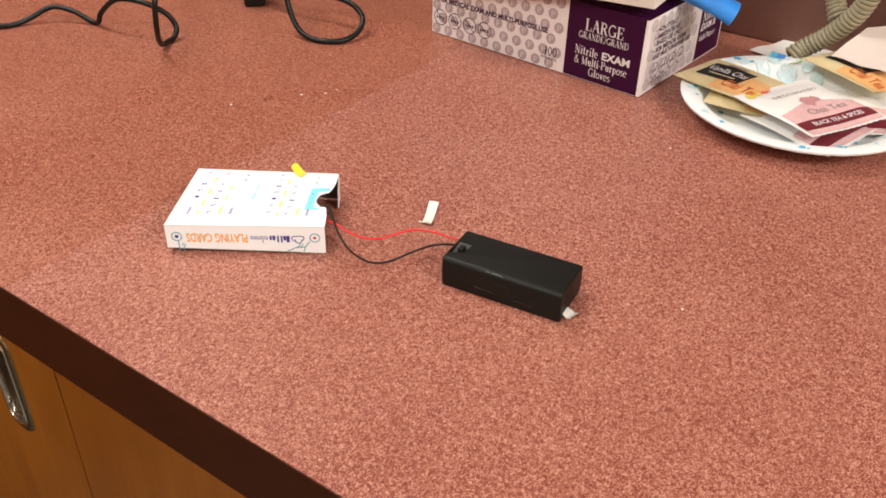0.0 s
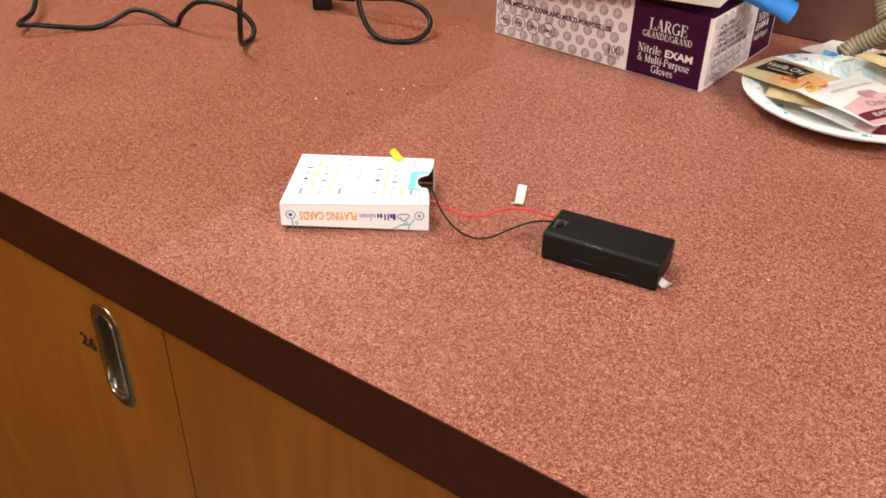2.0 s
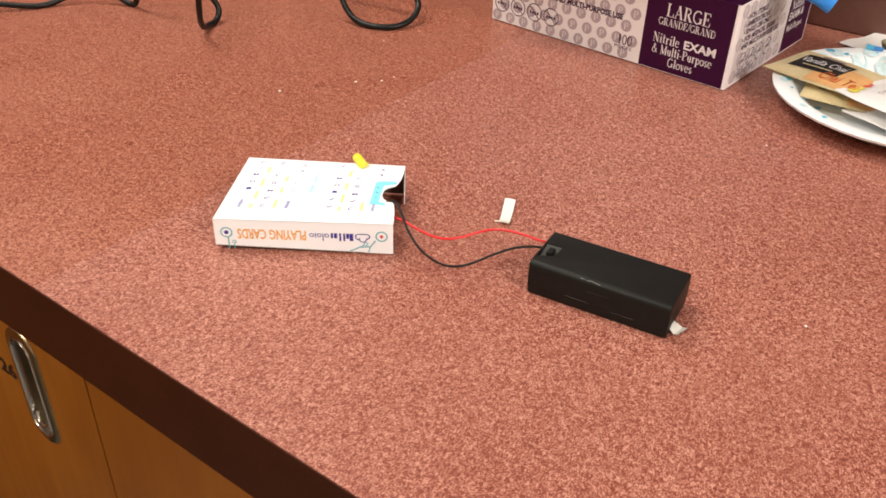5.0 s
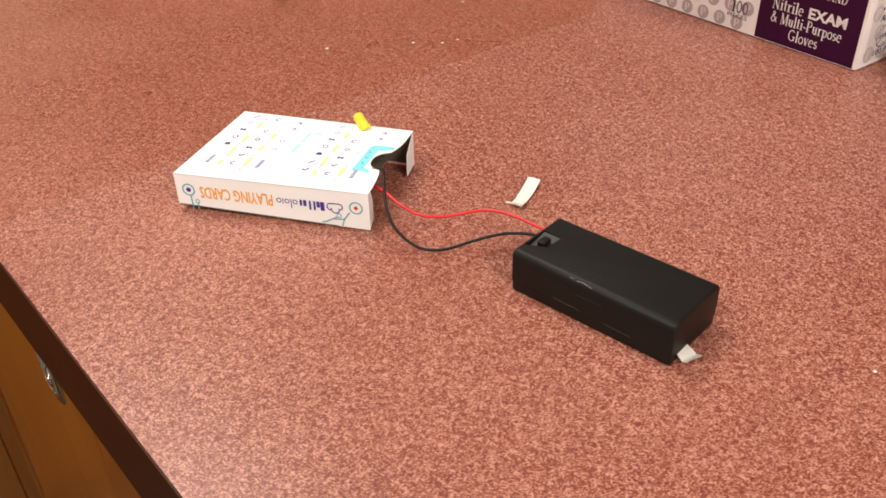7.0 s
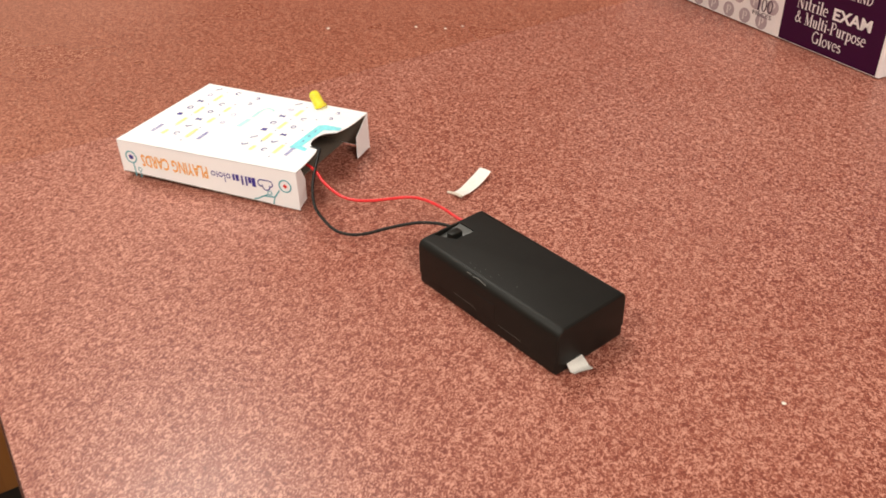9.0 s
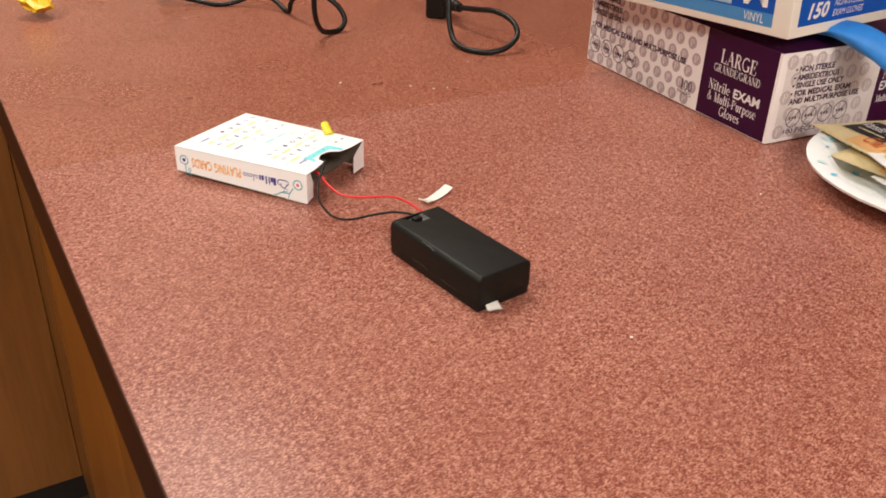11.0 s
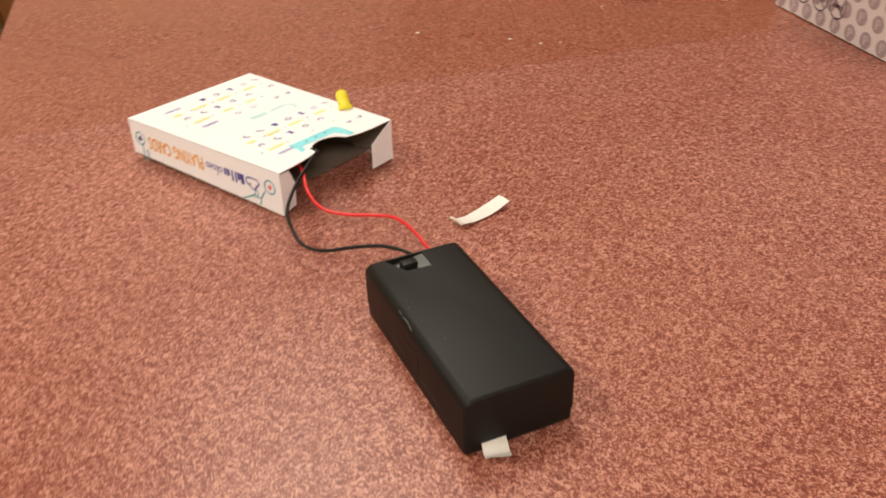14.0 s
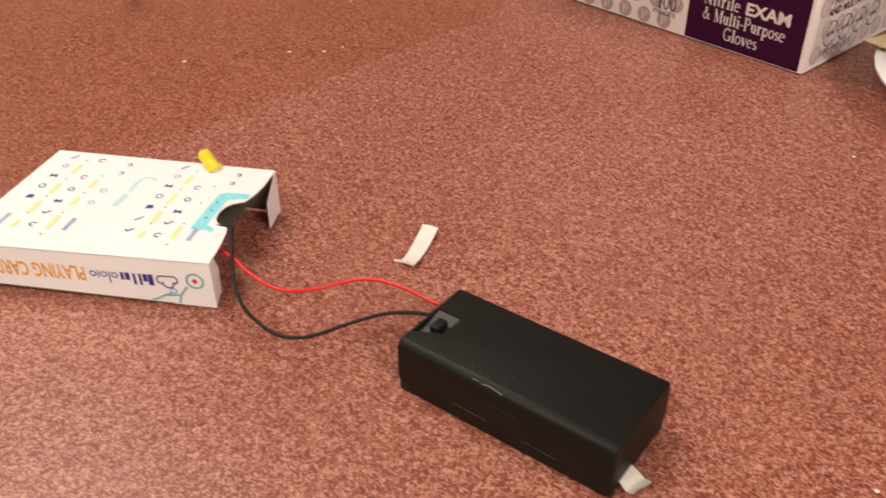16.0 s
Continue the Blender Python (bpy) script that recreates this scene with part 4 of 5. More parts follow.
# ---- glove boxes ----
def glove_box_purple():
    L, D, H = 0.2140, 0.146, 0.0634
    th = thing("glove_box", pose(-0.4506, 0.6350, 0, 0, 0, -4.3), "purple and white cardboard box of nitrile exam gloves", "glove box")
    bm = bmesh.new()
    n, k = 16, 10
    # walls bulge a little, the top is domed by what is packed inside
    def surf(u, v):
        return 0.0088 * math.sin(math.pi * u) ** 0.6 * math.sin(math.pi * v) ** 0.6 if 0 < u < 1 and 0 < v < 1 else 0.0
    top = [[bm.verts.new((L * i / n, D * j / k, H + surf(i / n, j / k))) for j in range(k + 1)] for i in range(n + 1)]
    for i in range(n):
        for j in range(k):
            bm.faces.new((top[i][j], top[i + 1][j], top[i + 1][j + 1], top[i][j + 1]))
    part("top", bm, PURPLE, th, "domed purple top", 50)
    # added base, set back and dark, for the shadow line below the carton
    part("shade_base", block(0.003, 0.003, 0.0, L - 0.003, D - 0.003, 0.0012), CARD_SHADE, th, "dark inset base added for the contact shade")
    body_bm = block(0, 0, 0.0008, L, D, H - 0.0002)
    bmesh.ops.bevel(body_bm, geom=[e for e in body_bm.edges if abs(e.verts[0].co.z - e.verts[1].co.z) > 0.01], offset=0.0012, segments=2, affect="EDGES", profile=0.5)
    part("carton", body_bm, LILAC, th, "pale lilac carton", 40)
    f = on_face((0, 0, 0), (1, 0, 0), (0, 0, 1))
    s = on_face((L, 0, 0), (0, 1, 0), (0, 0, 1))
    PX = L - 0.0708
    printed("purple_panel", rect(PX, 0.0012, L - 0.0022, H), PURPLE, th, f, 0.00012)
    printed("purple_panel", rect(0.0950, 0.0018, D - 0.003, H - 0.004), PURPLE, th, s, 0.00012)
    # pale round marks in staggered rows
    marks, stems = [], []
    for r in range(6):
        z = 0.0058 + r * 0.0106
        for q in range(11):
            x = 0.006 + q * 0.0136 + (0.0068 if r % 2 else 0)
            if x > PX - 0.006:
                continue
            marks += disc(x, z, 0.0046, 16)
            stems = rect(x - 0.0016, z - 0.0027, x - 0.0005, z + 0.0027) + ring(x + 0.0002, z + 0.0011, 0.0017, 0.0008, 10, -90, 90)
            printed("round_mark_glyph", stems, LILAC_PALE, th, f, 0.00020)
    printed_each("round_mark", marks, LILAC_LOGO, th, f, 0.00014)
    ink = []
    for q in range(4):
        x = 0.0105 + q * 0.0165
        ink += ring(x, 0.0165, 0.0074, 0.0007, 26) + stroke([(x - 0.0050, 0.0215), (x + 0.0050, 0.0115)], 0.0007)
        for j in range(4):
            ink += rect(x - 0.0045 + j * 0.0024, 0.0150, x - 0.0030 + j * 0.0024, 0.0172)
    printed("crossed_circle", ink, PURPLE_INK, th, f, 0.00030)
    for body_txt, x0, z, w in (("• NON STERILE", 0.004, 0.0590, 0.035), ("• AMBIDEXTROUS", 0.004, 0.0520, 0.038),
                               ("• SINGLE USE ONLY", 0.004, 0.0450, 0.042), ("• FOR MEDICAL EXAM AND MULTI-PURPOSE USE", 0.004, 0.0310, 0.121)):
        z = z - 0.001 if z > 0.04 else 0.0330
        lettering(body_txt, x0 + w / 2, z, w, 0.0048, PURPLE_INK, th, f, 0.00034, 0.04)
    serif_words("100", PX - 0.0140, 0.0160, 0.0128, 0.0080, PURPLE_INK, th, f, 0.00034)
    lettering("PIECES", PX - 0.0150, 0.0100, 0.0150, 0.0026, PURPLE_INK, th, f, 0.00034, 0.0)
    cx = PX + 0.0335
    serif_words("LARGE", cx + 0.0004, 0.0474, 0.0350, 0.0098, WHITE_INK, th, f)
    serif_words("GRANDE/GRAND", cx + 0.0005, 0.0384, 0.0455, 0.0056, WHITE_INK, th, f)
    serif_words("Nitrile", cx - 0.0136, 0.0256, 0.0218, 0.0072, WHITE_INK, th, f)
    lettering("EXAM", cx + 0.0134, 0.0253, 0.0252, 0.0066, WHITE_INK, th, f, 0.0002, 0.035)
    serif_words("& Multi-Purpose", cx + 0.0002, 0.0172, 0.0490, 0.0070, WHITE_INK, th, f)
    serif_words("Gloves", cx + 0.0005, 0.0090, 0.0205, 0.0070, WHITE_INK, th, f)
    # print on the narrow side, behind a glued label with rounded corners
    printed("side_label", rect(0.006, 0.0035, 0.0965, H - 0.004), LILAC_PALE, th, s, 0.00016)
    for r in range(5):
        for q in range(9):
            y, z = 0.010 + q * 0.0128 + (0.0064 if r % 2 else 0), 0.008 + r * 0.0122
            if y < 0.093:
                printed("round_mark", disc(y, z, 0.0050, 16), LILAC_RING, th, s, 0.0002)
                printed("round_mark_glyph", rect(y - 0.0018, z - 0.0030, y - 0.0006, z + 0.0030) + ring(y + 0.0002, z + 0.0012, 0.0019, 0.0009, 10, -90, 90), LILAC_PALE, th, s, 0.00022)
    for body_txt, z, w in (("• NON STERILE", 0.0512, 0.036), ("• AMBIDEXTROUS", 0.0455, 0.042), ("• SINGLE USE ONLY", 0.0400, 0.048), ("• FOR MEDICAL EXAM", 0.0344, 0.056), ("AND MULTI-PURPOSE USE", 0.0288, 0.066)):
        lettering(body_txt, 0.0140 + w / 2, z, w, 0.0043, PURPLE_INK, th, s, 0.00026, 0.04)
    sink = []
    for q in range(4):
        y = 0.0215 + q * 0.0148
        sink += ring(y, 0.0168, 0.0068, 0.0006, 24) + stroke([(y - 0.0046, 0.0122), (y + 0.0046, 0.0214)], 0.0006)
        for j in range(3):
            sink += rect(y - 0.0038 + j * 0.0026, 0.0158, y - 0.0022 + j * 0.0026, 0.0178)
    printed("crossed_circle", sink, PURPLE_INK, th, s, 0.00026)
    lettering("100 PIECES", 0.030, 0.0075, 0.030, 0.0036, PURPLE_INK, th, s, 0.00026, 0.01)
    serif_words("GRAND", 0.1150, 0.0495, 0.028, 0.0056, WHITE_INK, th, s)
    serif_words("Nitrile", 0.1145, 0.0390, 0.026, 0.0080, WHITE_INK, th, s)
    lettering("EXAM &", 0.1150, 0.0300, 0.028, 0.0068, WHITE_INK, th, s, 0.0002, 0.02)
    serif_words("Multi-Purpose", 0.1160, 0.0205, 0.031, 0.0056, WHITE_INK, th, s)
    # dim print on the purple top near the front edge
    t = on_face((0, 0, 0), (1, 0, 0), (0, 1, 0))
    bars = []
    for j in range(9):
        bars += rect(PX + 0.008 + j * 0.0062, 0.004, PX + 0.0120 + j * 0.0062, 0.0072) if j % 4 != 3 else []
    printed("top_bars", bars, PURPLE_INK, th, t, 0.0004, lambda x, y: H + surf(x / L, y / D))


glove_box_purple()


def glove_box_blue():
    L, D, H = 0.212, 0.118, 0.078
    th = thing("glove_box", pose(-0.2330, 0.6142, 0.0740, 0, 0, 3.5) @ pose(0, 0, 0, 0.5, -2.2, 0) @ pose(-L, 0, 0), "blue and white cardboard box of vinyl exam gloves", "glove box")
    bm = block(0, 0, 0, L, D, H, 0.0)
    bmesh.ops.bevel(bm, geom=list(bm.edges), offset=0.0012, segments=2, affect="EDGES", profile=0.5)
    part("carton", bm, BOX_WHITE, th, "white carton", 40)
    f = on_face((0, 0, 0), (1, 0, 0), (0, 0, 1))
    s = on_face((L, 0, 0), (0, 1, 0), (0, 0, 1))
    fx = L - 0.0135
    printed("blue_panel", rect(0.006, 0.0052, fx, H - 0.006), BOX_BLUE, th, f, 0.00012)
    printed("sky_strip", rect(0.006, 0.0052, fx, 0.0137), BOX_SKY, th, f, 0.00018)
    printed("picture", rect(0.010, 0.0148, fx - 0.034, H - 0.010), BOX_ICE, th, f, 0.00018)
    printed("picture_glove", [[(fx - 0.063, 0.030), (fx - 0.052, 0.0215), (fx - 0.041, 0.0225), (fx - 0.043, 0.034), (fx - 0.047, 0.050), (fx - 0.060, 0.055)]], BOX_WHITE, th, f, 0.00022)
    lettering("M", fx - 0.0150, 0.0272, 0.0190, 0.0205, WHITE_INK, th, f, 0.0003, 0.02)
    lettering("VINYL", fx - 0.0150, 0.0096, 0.0160, 0.0056, WHITE_INK, th, f, 0.0003, 0.0)
    printed("blue_panel", rect(0.0075, 0.0070, D - 0.006, H - 0.006), BOX_BLUE, th, s, 0.00012)
    lettering("150", 0.0270, 0.0158, 0.0210, 0.0105, WHITE_INK, th, s, 0.0003, 0.03, shear=0.2)
    lettering("NON-STERILE", 0.0590, 0.0186, 0.0320, 0.0043, WHITE_INK, th, s, 0.0003, 0.0, shear=0.2)
    lettering("EXAM GLOVES", 0.0590, 0.0122, 0.0330, 0.0043, WHITE_INK, th, s, 0.0003, 0.0, shear=0.2)


glove_box_blue()


def glove_finger():
    line = smooth_line([(-0.2580, 0.668, 0.0712), (-0.2390, 0.669, 0.0745), (-0.2235, 0.671, 0.0730), (-0.2080, 0.675, 0.0680), (-0.1925, 0.679, 0.0615)], 6)
    o = line[0].copy()
    th = thing("blue_glove", Matrix.Translation(o), "bright blue glove finger hanging out between boxes", "glove")
    bm = bmesh.new()
    n, sides = len(line), 20
    rings = []
    for i, p in enumerate(line):
        t = i / (n - 1)
        d = (line[min(i + 1, n - 1)] - line[max(i - 1, 0)]).normalized()
        side = d.cross(Vector((0, 0, 1))).normalized()
        up = side.cross(d)
        a, b = 0.0132 + 0.0004 * t + 0.0009 * math.sin(9 * t) + (0.0008 if i >= n - 2 else 0), 0.0042 + 0.0052 * t - 0.0008 * math.sin(7 * t)
        rings.append([bm.verts.new(p - o + side * a * math.cos(q) + up * b * (math.sin(q) + 0.12 * math.sin(3 * q + 6 * t))) for q in (2 * math.pi * k / sides for k in range(sides))])
    for a, b in zip(rings, rings[1:]):
        for k in range(sides):
            bm.faces.new((a[k], a[(k + 1) % sides], b[(k + 1) % sides], b[k]))
    inner = [bm.verts.new(v.co * 0.86 + (line[-5] - o) * 0.14) for v in rings[-1]]
    deep = [bm.verts.new(v.co * 0.75 + (line[-9] - o) * 0.25) for v in rings[-1]]
    for a, b in ((rings[-1], inner), (inner, deep)):
        for k in range(sides):
            bm.faces.new((a[k], a[(k + 1) % sides], b[(k + 1) % sides], b[k]))
    bm.faces.new(deep)
    part("finger", bm, GLOVE, th, "", 60)


glove_finger()


# ---- paper plate and tea sachets ----
PLATE_C = (-0.1268, 0.6590)


def paper_plate():
    th = thing("paper_plate", pose(*PLATE_C, 0.0004), "white paper plate with blue and green dots", "plate")
    prof = [(0, 0.0012), (0.055, 0.0012), (0.0600, 0.0022), (0.0645, 0.0060), (0.0690, 0.0118), (0.0725, 0.0140), (0.0800, 0.0152), (0.0853, 0.0150), (0.0850, 0.0140)]
    under = [(0.0848, 0.0134), (0.0800, 0.0144), (0.0725, 0.0132), (0.0690, 0.0110), (0.0645, 0.0052), (0.0600, 0.0014), (0.055, 0.0002), (0, 0.0002)]
    bm = lathe([(r * 1.015, z) for r, z in prof + under], 96)
    rim = [v for v in bm.verts if math.hypot(v.co.x, v.co.y) > 0.066]
    for v in rim:
        a = math.atan2(v.co.y, v.co.x)
        v.co.z += 0.00010 * math.sin(a * 36) * (math.hypot(v.co.x, v.co.y) - 0.066) / 0.018
    part("dish", bm, PLATE, th, "", 40)

    def height(x, y):
        r = math.hypot(x, y)
        for (r0, z0), (r1, z1) in zip(prof, prof[1:]):
            if r0 <= r <= r1:
                return z0 + (z1 - z0) * (r - r0) / max(r1 - r0, 1e-6) + 0.0004
        return 0.0155
    rnd = random.Random(21)
    blue, ice, deep = [], [], []
    for i in range(64):
        a, r = rnd.uniform(0, 2 * math.pi), rnd.choice((rnd.uniform(0.072, 0.083), rnd.uniform(0.02, 0.068)))
        (blue if i % 3 else ice).extend(blob(r * math.cos(a), r * math.sin(a), rnd.uniform(0.0008, 0.0030), i, 10, 0.15 + 0.3 * (i % 2)))
    for a, r, q in ((178, 0.074, 0.0045), (186, 0.078, 0.003), (100, 0.075, 0.006), (120, 0.078, 0.006), (82, 0.077, 0.006), (140, 0.078, 0.0055), (112, 0.066, 0.007), (92, 0.064, 0.006), (128, 0.07, 0.006), (150, 0.076, 0.004), (200, 0.078, 0.004), (232, 0.079, 0.003)):
        ice += blob(r * math.cos(radians(a)), r * math.sin(radians(a)), q, a, 14, 0.25)
    blue += blob(-0.082 + 0.008, 0.006, 0.004, 3, 12, 0.3)
    ox, oy = -0.1690 - PLATE_C[0] + 0.002, 0.7390 - PLATE_C[1] - 0.004
    deep += [[(ox + 0.002, oy - 0.006), (ox + 0.008, oy - 0.003), (ox + 0.007, oy + 0.006), (ox, oy + 0.006)]]
    blue += [[(ox - 0.004, oy - 0.006), (ox + 0.002, oy - 0.006), (ox, oy + 0.006), (ox - 0.006, oy + 0.008)]]
    printed_each("blue_dot", blue, DOT_BLUE, th, Matrix(), 0.0003, height)
    printed_each("pale_dot", ice, DOT_ICE, th, Matrix(), 0.0002, height)
    printed("blue_patch", deep, DOT_DEEP, th, Matrix(), 0.0004, height)
    printed("green_curl", stroke([(ox + 0.014, oy - 0.008), (ox + 0.020, oy - 0.002), (ox + 0.021, oy + 0.003), (ox + 0.016, oy + 0.001)], 0.0012), DOT_GREEN, th, Matrix(), 0.0004, height)


paper_plate()


def sachet(name, w, h, m, label, mat, bulge=0.0035, wave=0.0012, seed=1):
    """A sealed paper packet: a soft pillow with flat crimped ends. Returns the thing and the height of its upper face."""
    th = thing(name, m, label, "tea sachet", "tea sachets on the plate")
    rnd = random.Random(seed)
    ph = [rnd.uniform(0, 6) for _ in range(4)]

    def puff(x, y):
        u, v = min(1, abs(2 * x / w)), min(1, abs(2 * y / h))
        p = max(0.0, 1 - u ** 4) * max(0.0, 1 - (min(1, v / 0.86)) ** 3)
        return bulge * p

    def crease(x, y):
        return wave * (math.sin(70 * x + ph[0] + 40 * y) * 0.5 + math.sin(110 * y + ph[1] - 60 * x) * 0.35 + 0.5 * math.sin(35 * x + ph[2]))

    def top(x, y):
        return crease(x, y) + puff(x, y) + 0.0003

    bm = bmesh.new()
    nx, ny = 26, 26
    for sign in (1, -1):
        g = [[None] * (ny + 1) for _ in range(nx + 1)]
        for i in range(nx + 1):
            for j in range(ny + 1):
                x, y = (i / nx - 0.5) * w, (j / ny - 0.5) * h
                zz = crease(x, y) + sign * (puff(x, y) * (1 if sign > 0 else 0.5) + 0.0002)
                jag = 0.0004 * (1 if i % 2 else -1) if j in (0, ny) else 0
                g[i][j] = bm.verts.new((x, y + jag, zz))
        for i in range(nx):
            for j in range(ny):
                q = (g[i][j], g[i + 1][j], g[i + 1][j + 1], g[i][j + 1])
                bm.faces.new(q if sign > 0 else q[::-1])
    bmesh.ops.remove_doubles(bm, verts=bm.verts, dist=0.00002)
    part("packet", bm, mat, th, "", 50)
    return th, top


def chai_sachet(m, seed, label):
    w, h = 0.068, 0.061
    th, top = sachet("tea_sachet", w, h, m, label, TAN, 0.0030, 0.0009, seed)
    printed("orange_panel", rect(-0.004, -0.027, 0.036, 0.008, 12, 10), TAN_ORANGE, th, Matrix(), 0.0003, top)
    printed("black_panel", rect(-0.024, -0.014, 0.013, 0.016, 10, 8), INK, th, Matrix(), 0.0005, top, "black name panel")
    lettering("Vanilla Chai", -0.0055, 0.0040, 0.034, 0.0105, WHITE_INK, th, Matrix(), 0.0008, 0.0, 0, top)
    printed("small_bars", rect(-0.017, -0.0075, 0.006, -0.0058, 6, 1), TAN, th, Matrix(), 0.0007, top)
    printed("crest", rect(-0.015, 0.0175, 0.002, 0.0225, 5, 2), GREY_INK, th, Matrix(), 0.0006, top)
    lettering("Chai Tea", 0.0180, -0.0160, 0.030, 0.0115, RED_BROWN_INK, th, Matrix(), 0.0007, 0.01, 0, top, shear=0.2)
    return th


def rose_sachet(m, seed, label, words=True):
    w, h = 0.084, 0.074
    th, top = sachet("tea_sachet", w, h, m, label, SACHET_WHITE, 0.0036, 0.0010, seed)
    shapes = []
    for i in range(18):
        x0, x1 = -0.039 + 0.0780 * i / 18, -0.039 + 0.0780 * (i + 1) / 18
        yt = 0.004 * math.cos((x0 + x1) * 40) - 0.002
        shapes += rect(x0, -0.022, x1, yt, 1, 8)
    printed("pink_field", shapes, SACHET_PINK, th, Matrix(), 0.0003, top)
    printed("maroon_band", rect(-0.0395, -0.0300, 0.0395, -0.0200, 20, 3), MAROON, th, Matrix(), 0.0005, top, "maroon band")
    printed("pink_hem", rect(-0.0395, -0.0355, 0.0395, -0.0302, 20, 2), SACHET_PINK, th, Matrix(), 0.0003, top)
    if words:
        lettering("BLACK TEA & SPICES", 0.0, -0.0250, 0.054, 0.0042, WHITE_INK, th, Matrix(), 0.0008, 0.01, 0, top)
        lettering("Chai Tea", 0.0030, -0.0115, 0.040, 0.0070, GREY_INK, th, Matrix(), 0.0007, 0.0, 0, top)
        bars = []
        for i in range(9):
            bars += ring(-0.021 + i * 0.0054, 0.0165, 0.0019, 0.0006, 10) if i % 3 != 1 else rect(-0.0225 + i * 0.0054, 0.0145, -0.0215 + i * 0.0054, 0.0185) + rect(-0.0203 + i * 0.0054, 0.0145, -0.0193 + i * 0.0054, 0.0185)
        printed("brand_bars", bars, GREY_INK, th, Matrix(), 0.0006, top)
        tree = blob(-0.002, 0.002, 0.0065, 5, 16, 0.3) + blob(0.007, 0.003, 0.004, 6, 12, 0.3) + rect(-0.003, -0.005, -0.001, 0.001)
        printed("picture", tree, SACHET_ROSE, th, Matrix(), 0.0005, top)
        printed("emblem", blob(-0.030, 0.0300, 0.0045, 2, 12, 0.3) + blob(-0.022, 0.0315, 0.0035, 4, 12, 0.3), DOT_YELLOW, th, Matrix(), 0.0005, top)
        printed("emblem_red", blob(-0.014, 0.0318, 0.0030, 8, 12, 0.4) + blob(-0.0085, 0.0325, 0.0018, 8, 12, 0.4), DOT_RED, th, Matrix(), 0.0006, top)
    return th


rose_sachet(pose(-0.0880, 0.6830, 0.0080, 1, 2, 38), 11, "white and pink tea sachet lying lowest on the plate", False)
rose_sachet(pose(-0.1085, 0.6480, 0.0095, 2, -2, 74), 12, "white and pink tea sachet under another sachet", False)
chai_sachet(pose(-0.1545, 0.6500, 0.0118, 0, 3, 8), 13, "tan vanilla chai tea sachet under another sachet")
chai_sachet(pose(-0.1790, 0.6600, 0.0175, -2, -1, -14), 14, "tan and orange vanilla chai tea sachet on the plate")
rose_sachet(pose(-0.1140, 0.6455, 0.0185, 1, 3, 66), 15, "white and pink chai tea sachet on top of the plate")
chai_sachet(pose(-0.1010, 0.7340, 0.0210, -5, 2, -22), 16, "tan and orange tea sachet resting on the plate rim")


def paper_sheet(corners, mat, label):
    """A thin sheet on four corners, resting on what lies under it."""
    o = sum((Vector(c) for c in corners), Vector()) / len(corners)
    th = thing("paper_sheet", Matrix.Translation((o.x, o.y, 0)), label, "paper")
    base = Vector((o.x, o.y, 0))
    bm = bmesh.new()
    n = 10
    a, b, c, d = (Vector(q) - base for q in corners)
    for lift in (0, -0.0003):
        g = [[bm.verts.new((a.lerp(b, i / n)).lerp(d.lerp(c, i / n), j / n) + Vector((0, 0, lift + 0.0008 * math.sin(i * 0.9 + j * 0.5)))) for j in range(n + 1)] for i in range(n + 1)]
        for i in range(n):
            for j in range(n):
                bm.faces.new((g[i][j], g[i + 1][j], g[i + 1][j + 1], g[i][j + 1]))
    part("sheet", bm, mat, th, "", 60)


paper_sheet([(-0.1988, 0.7696, 0.0025), (-0.1737, 0.8168, 0.0060), (-0.0600, 0.8000, 0.0060), (-0.0800, 0.7350, 0.0025)], PAPER, "folded white paper napkin behind the plate")
paper_sheet([(-0.1236, 0.7283, 0.0290), (-0.0778, 0.7196, 0.0290), (-0.0350, 0.8000, 0.0550), (-0.1089, 0.7648, 0.0460)], PAPER_WARM, "off-white paper sheet leaning over the plate")

def coil_cord():
    axis = smooth_line([(-0.1600, 0.7580, 0.0100), (-0.1520, 0.7630, 0.0180), (-0.1390, 0.7640, 0.0290), (-0.1270, 0.7620, 0.0430), (-0.1165, 0.7600, 0.0600), (-0.1120, 0.7580, 0.0790), (-0.115, 0.755, 0.110), (-0.10, 0.75, 0.150)], 14)
    other = smooth_line([(-0.1340, 0.775, 0.0440), (-0.1400, 0.780, 0.0540), (-0.1430, 0.782, 0.0680), (-0.1400, 0.785, 0.095), (-0.12, 0.79, 0.140)], 14)
    th = thing("phone_cord", Matrix.Translation(axis[0]), "beige coiled telephone cord looping over the plate", "phone cord")
    o = axis[0].copy()
    for line in (axis, other):
        length = [0.0]
        for a, b in zip(line, line[1:]):
            length.append(length[-1] + (b - a).length)
        turns = length[-1] / 0.0040
        pts, up = [], Vector((0, 1, 0))
        steps = int(turns * 14)
        for i in range(steps + 1):
            s = length[-1] * i / steps
            k = max(j for j in range(len(length)) if length[j] <= s + 1e-9)
            k = min(k, len(line) - 2)
            f = (s - length[k]) / max(length[k + 1] - length[k], 1e-9)
            p = line[k].lerp(line[k + 1], f)
            d = (line[k + 1] - line[k]).normalized()
            up = (up - d * up.dot(d)).normalized()
            side = d.cross(up)
            a = 2 * math.pi * turns * i / steps
            pts.append(p - o + (up * math.cos(a) + side * math.sin(a)) * 0.0068)
        part("coil", tube(pts, 0.0019, 6), CORD, th, "", 60)


coil_cord()


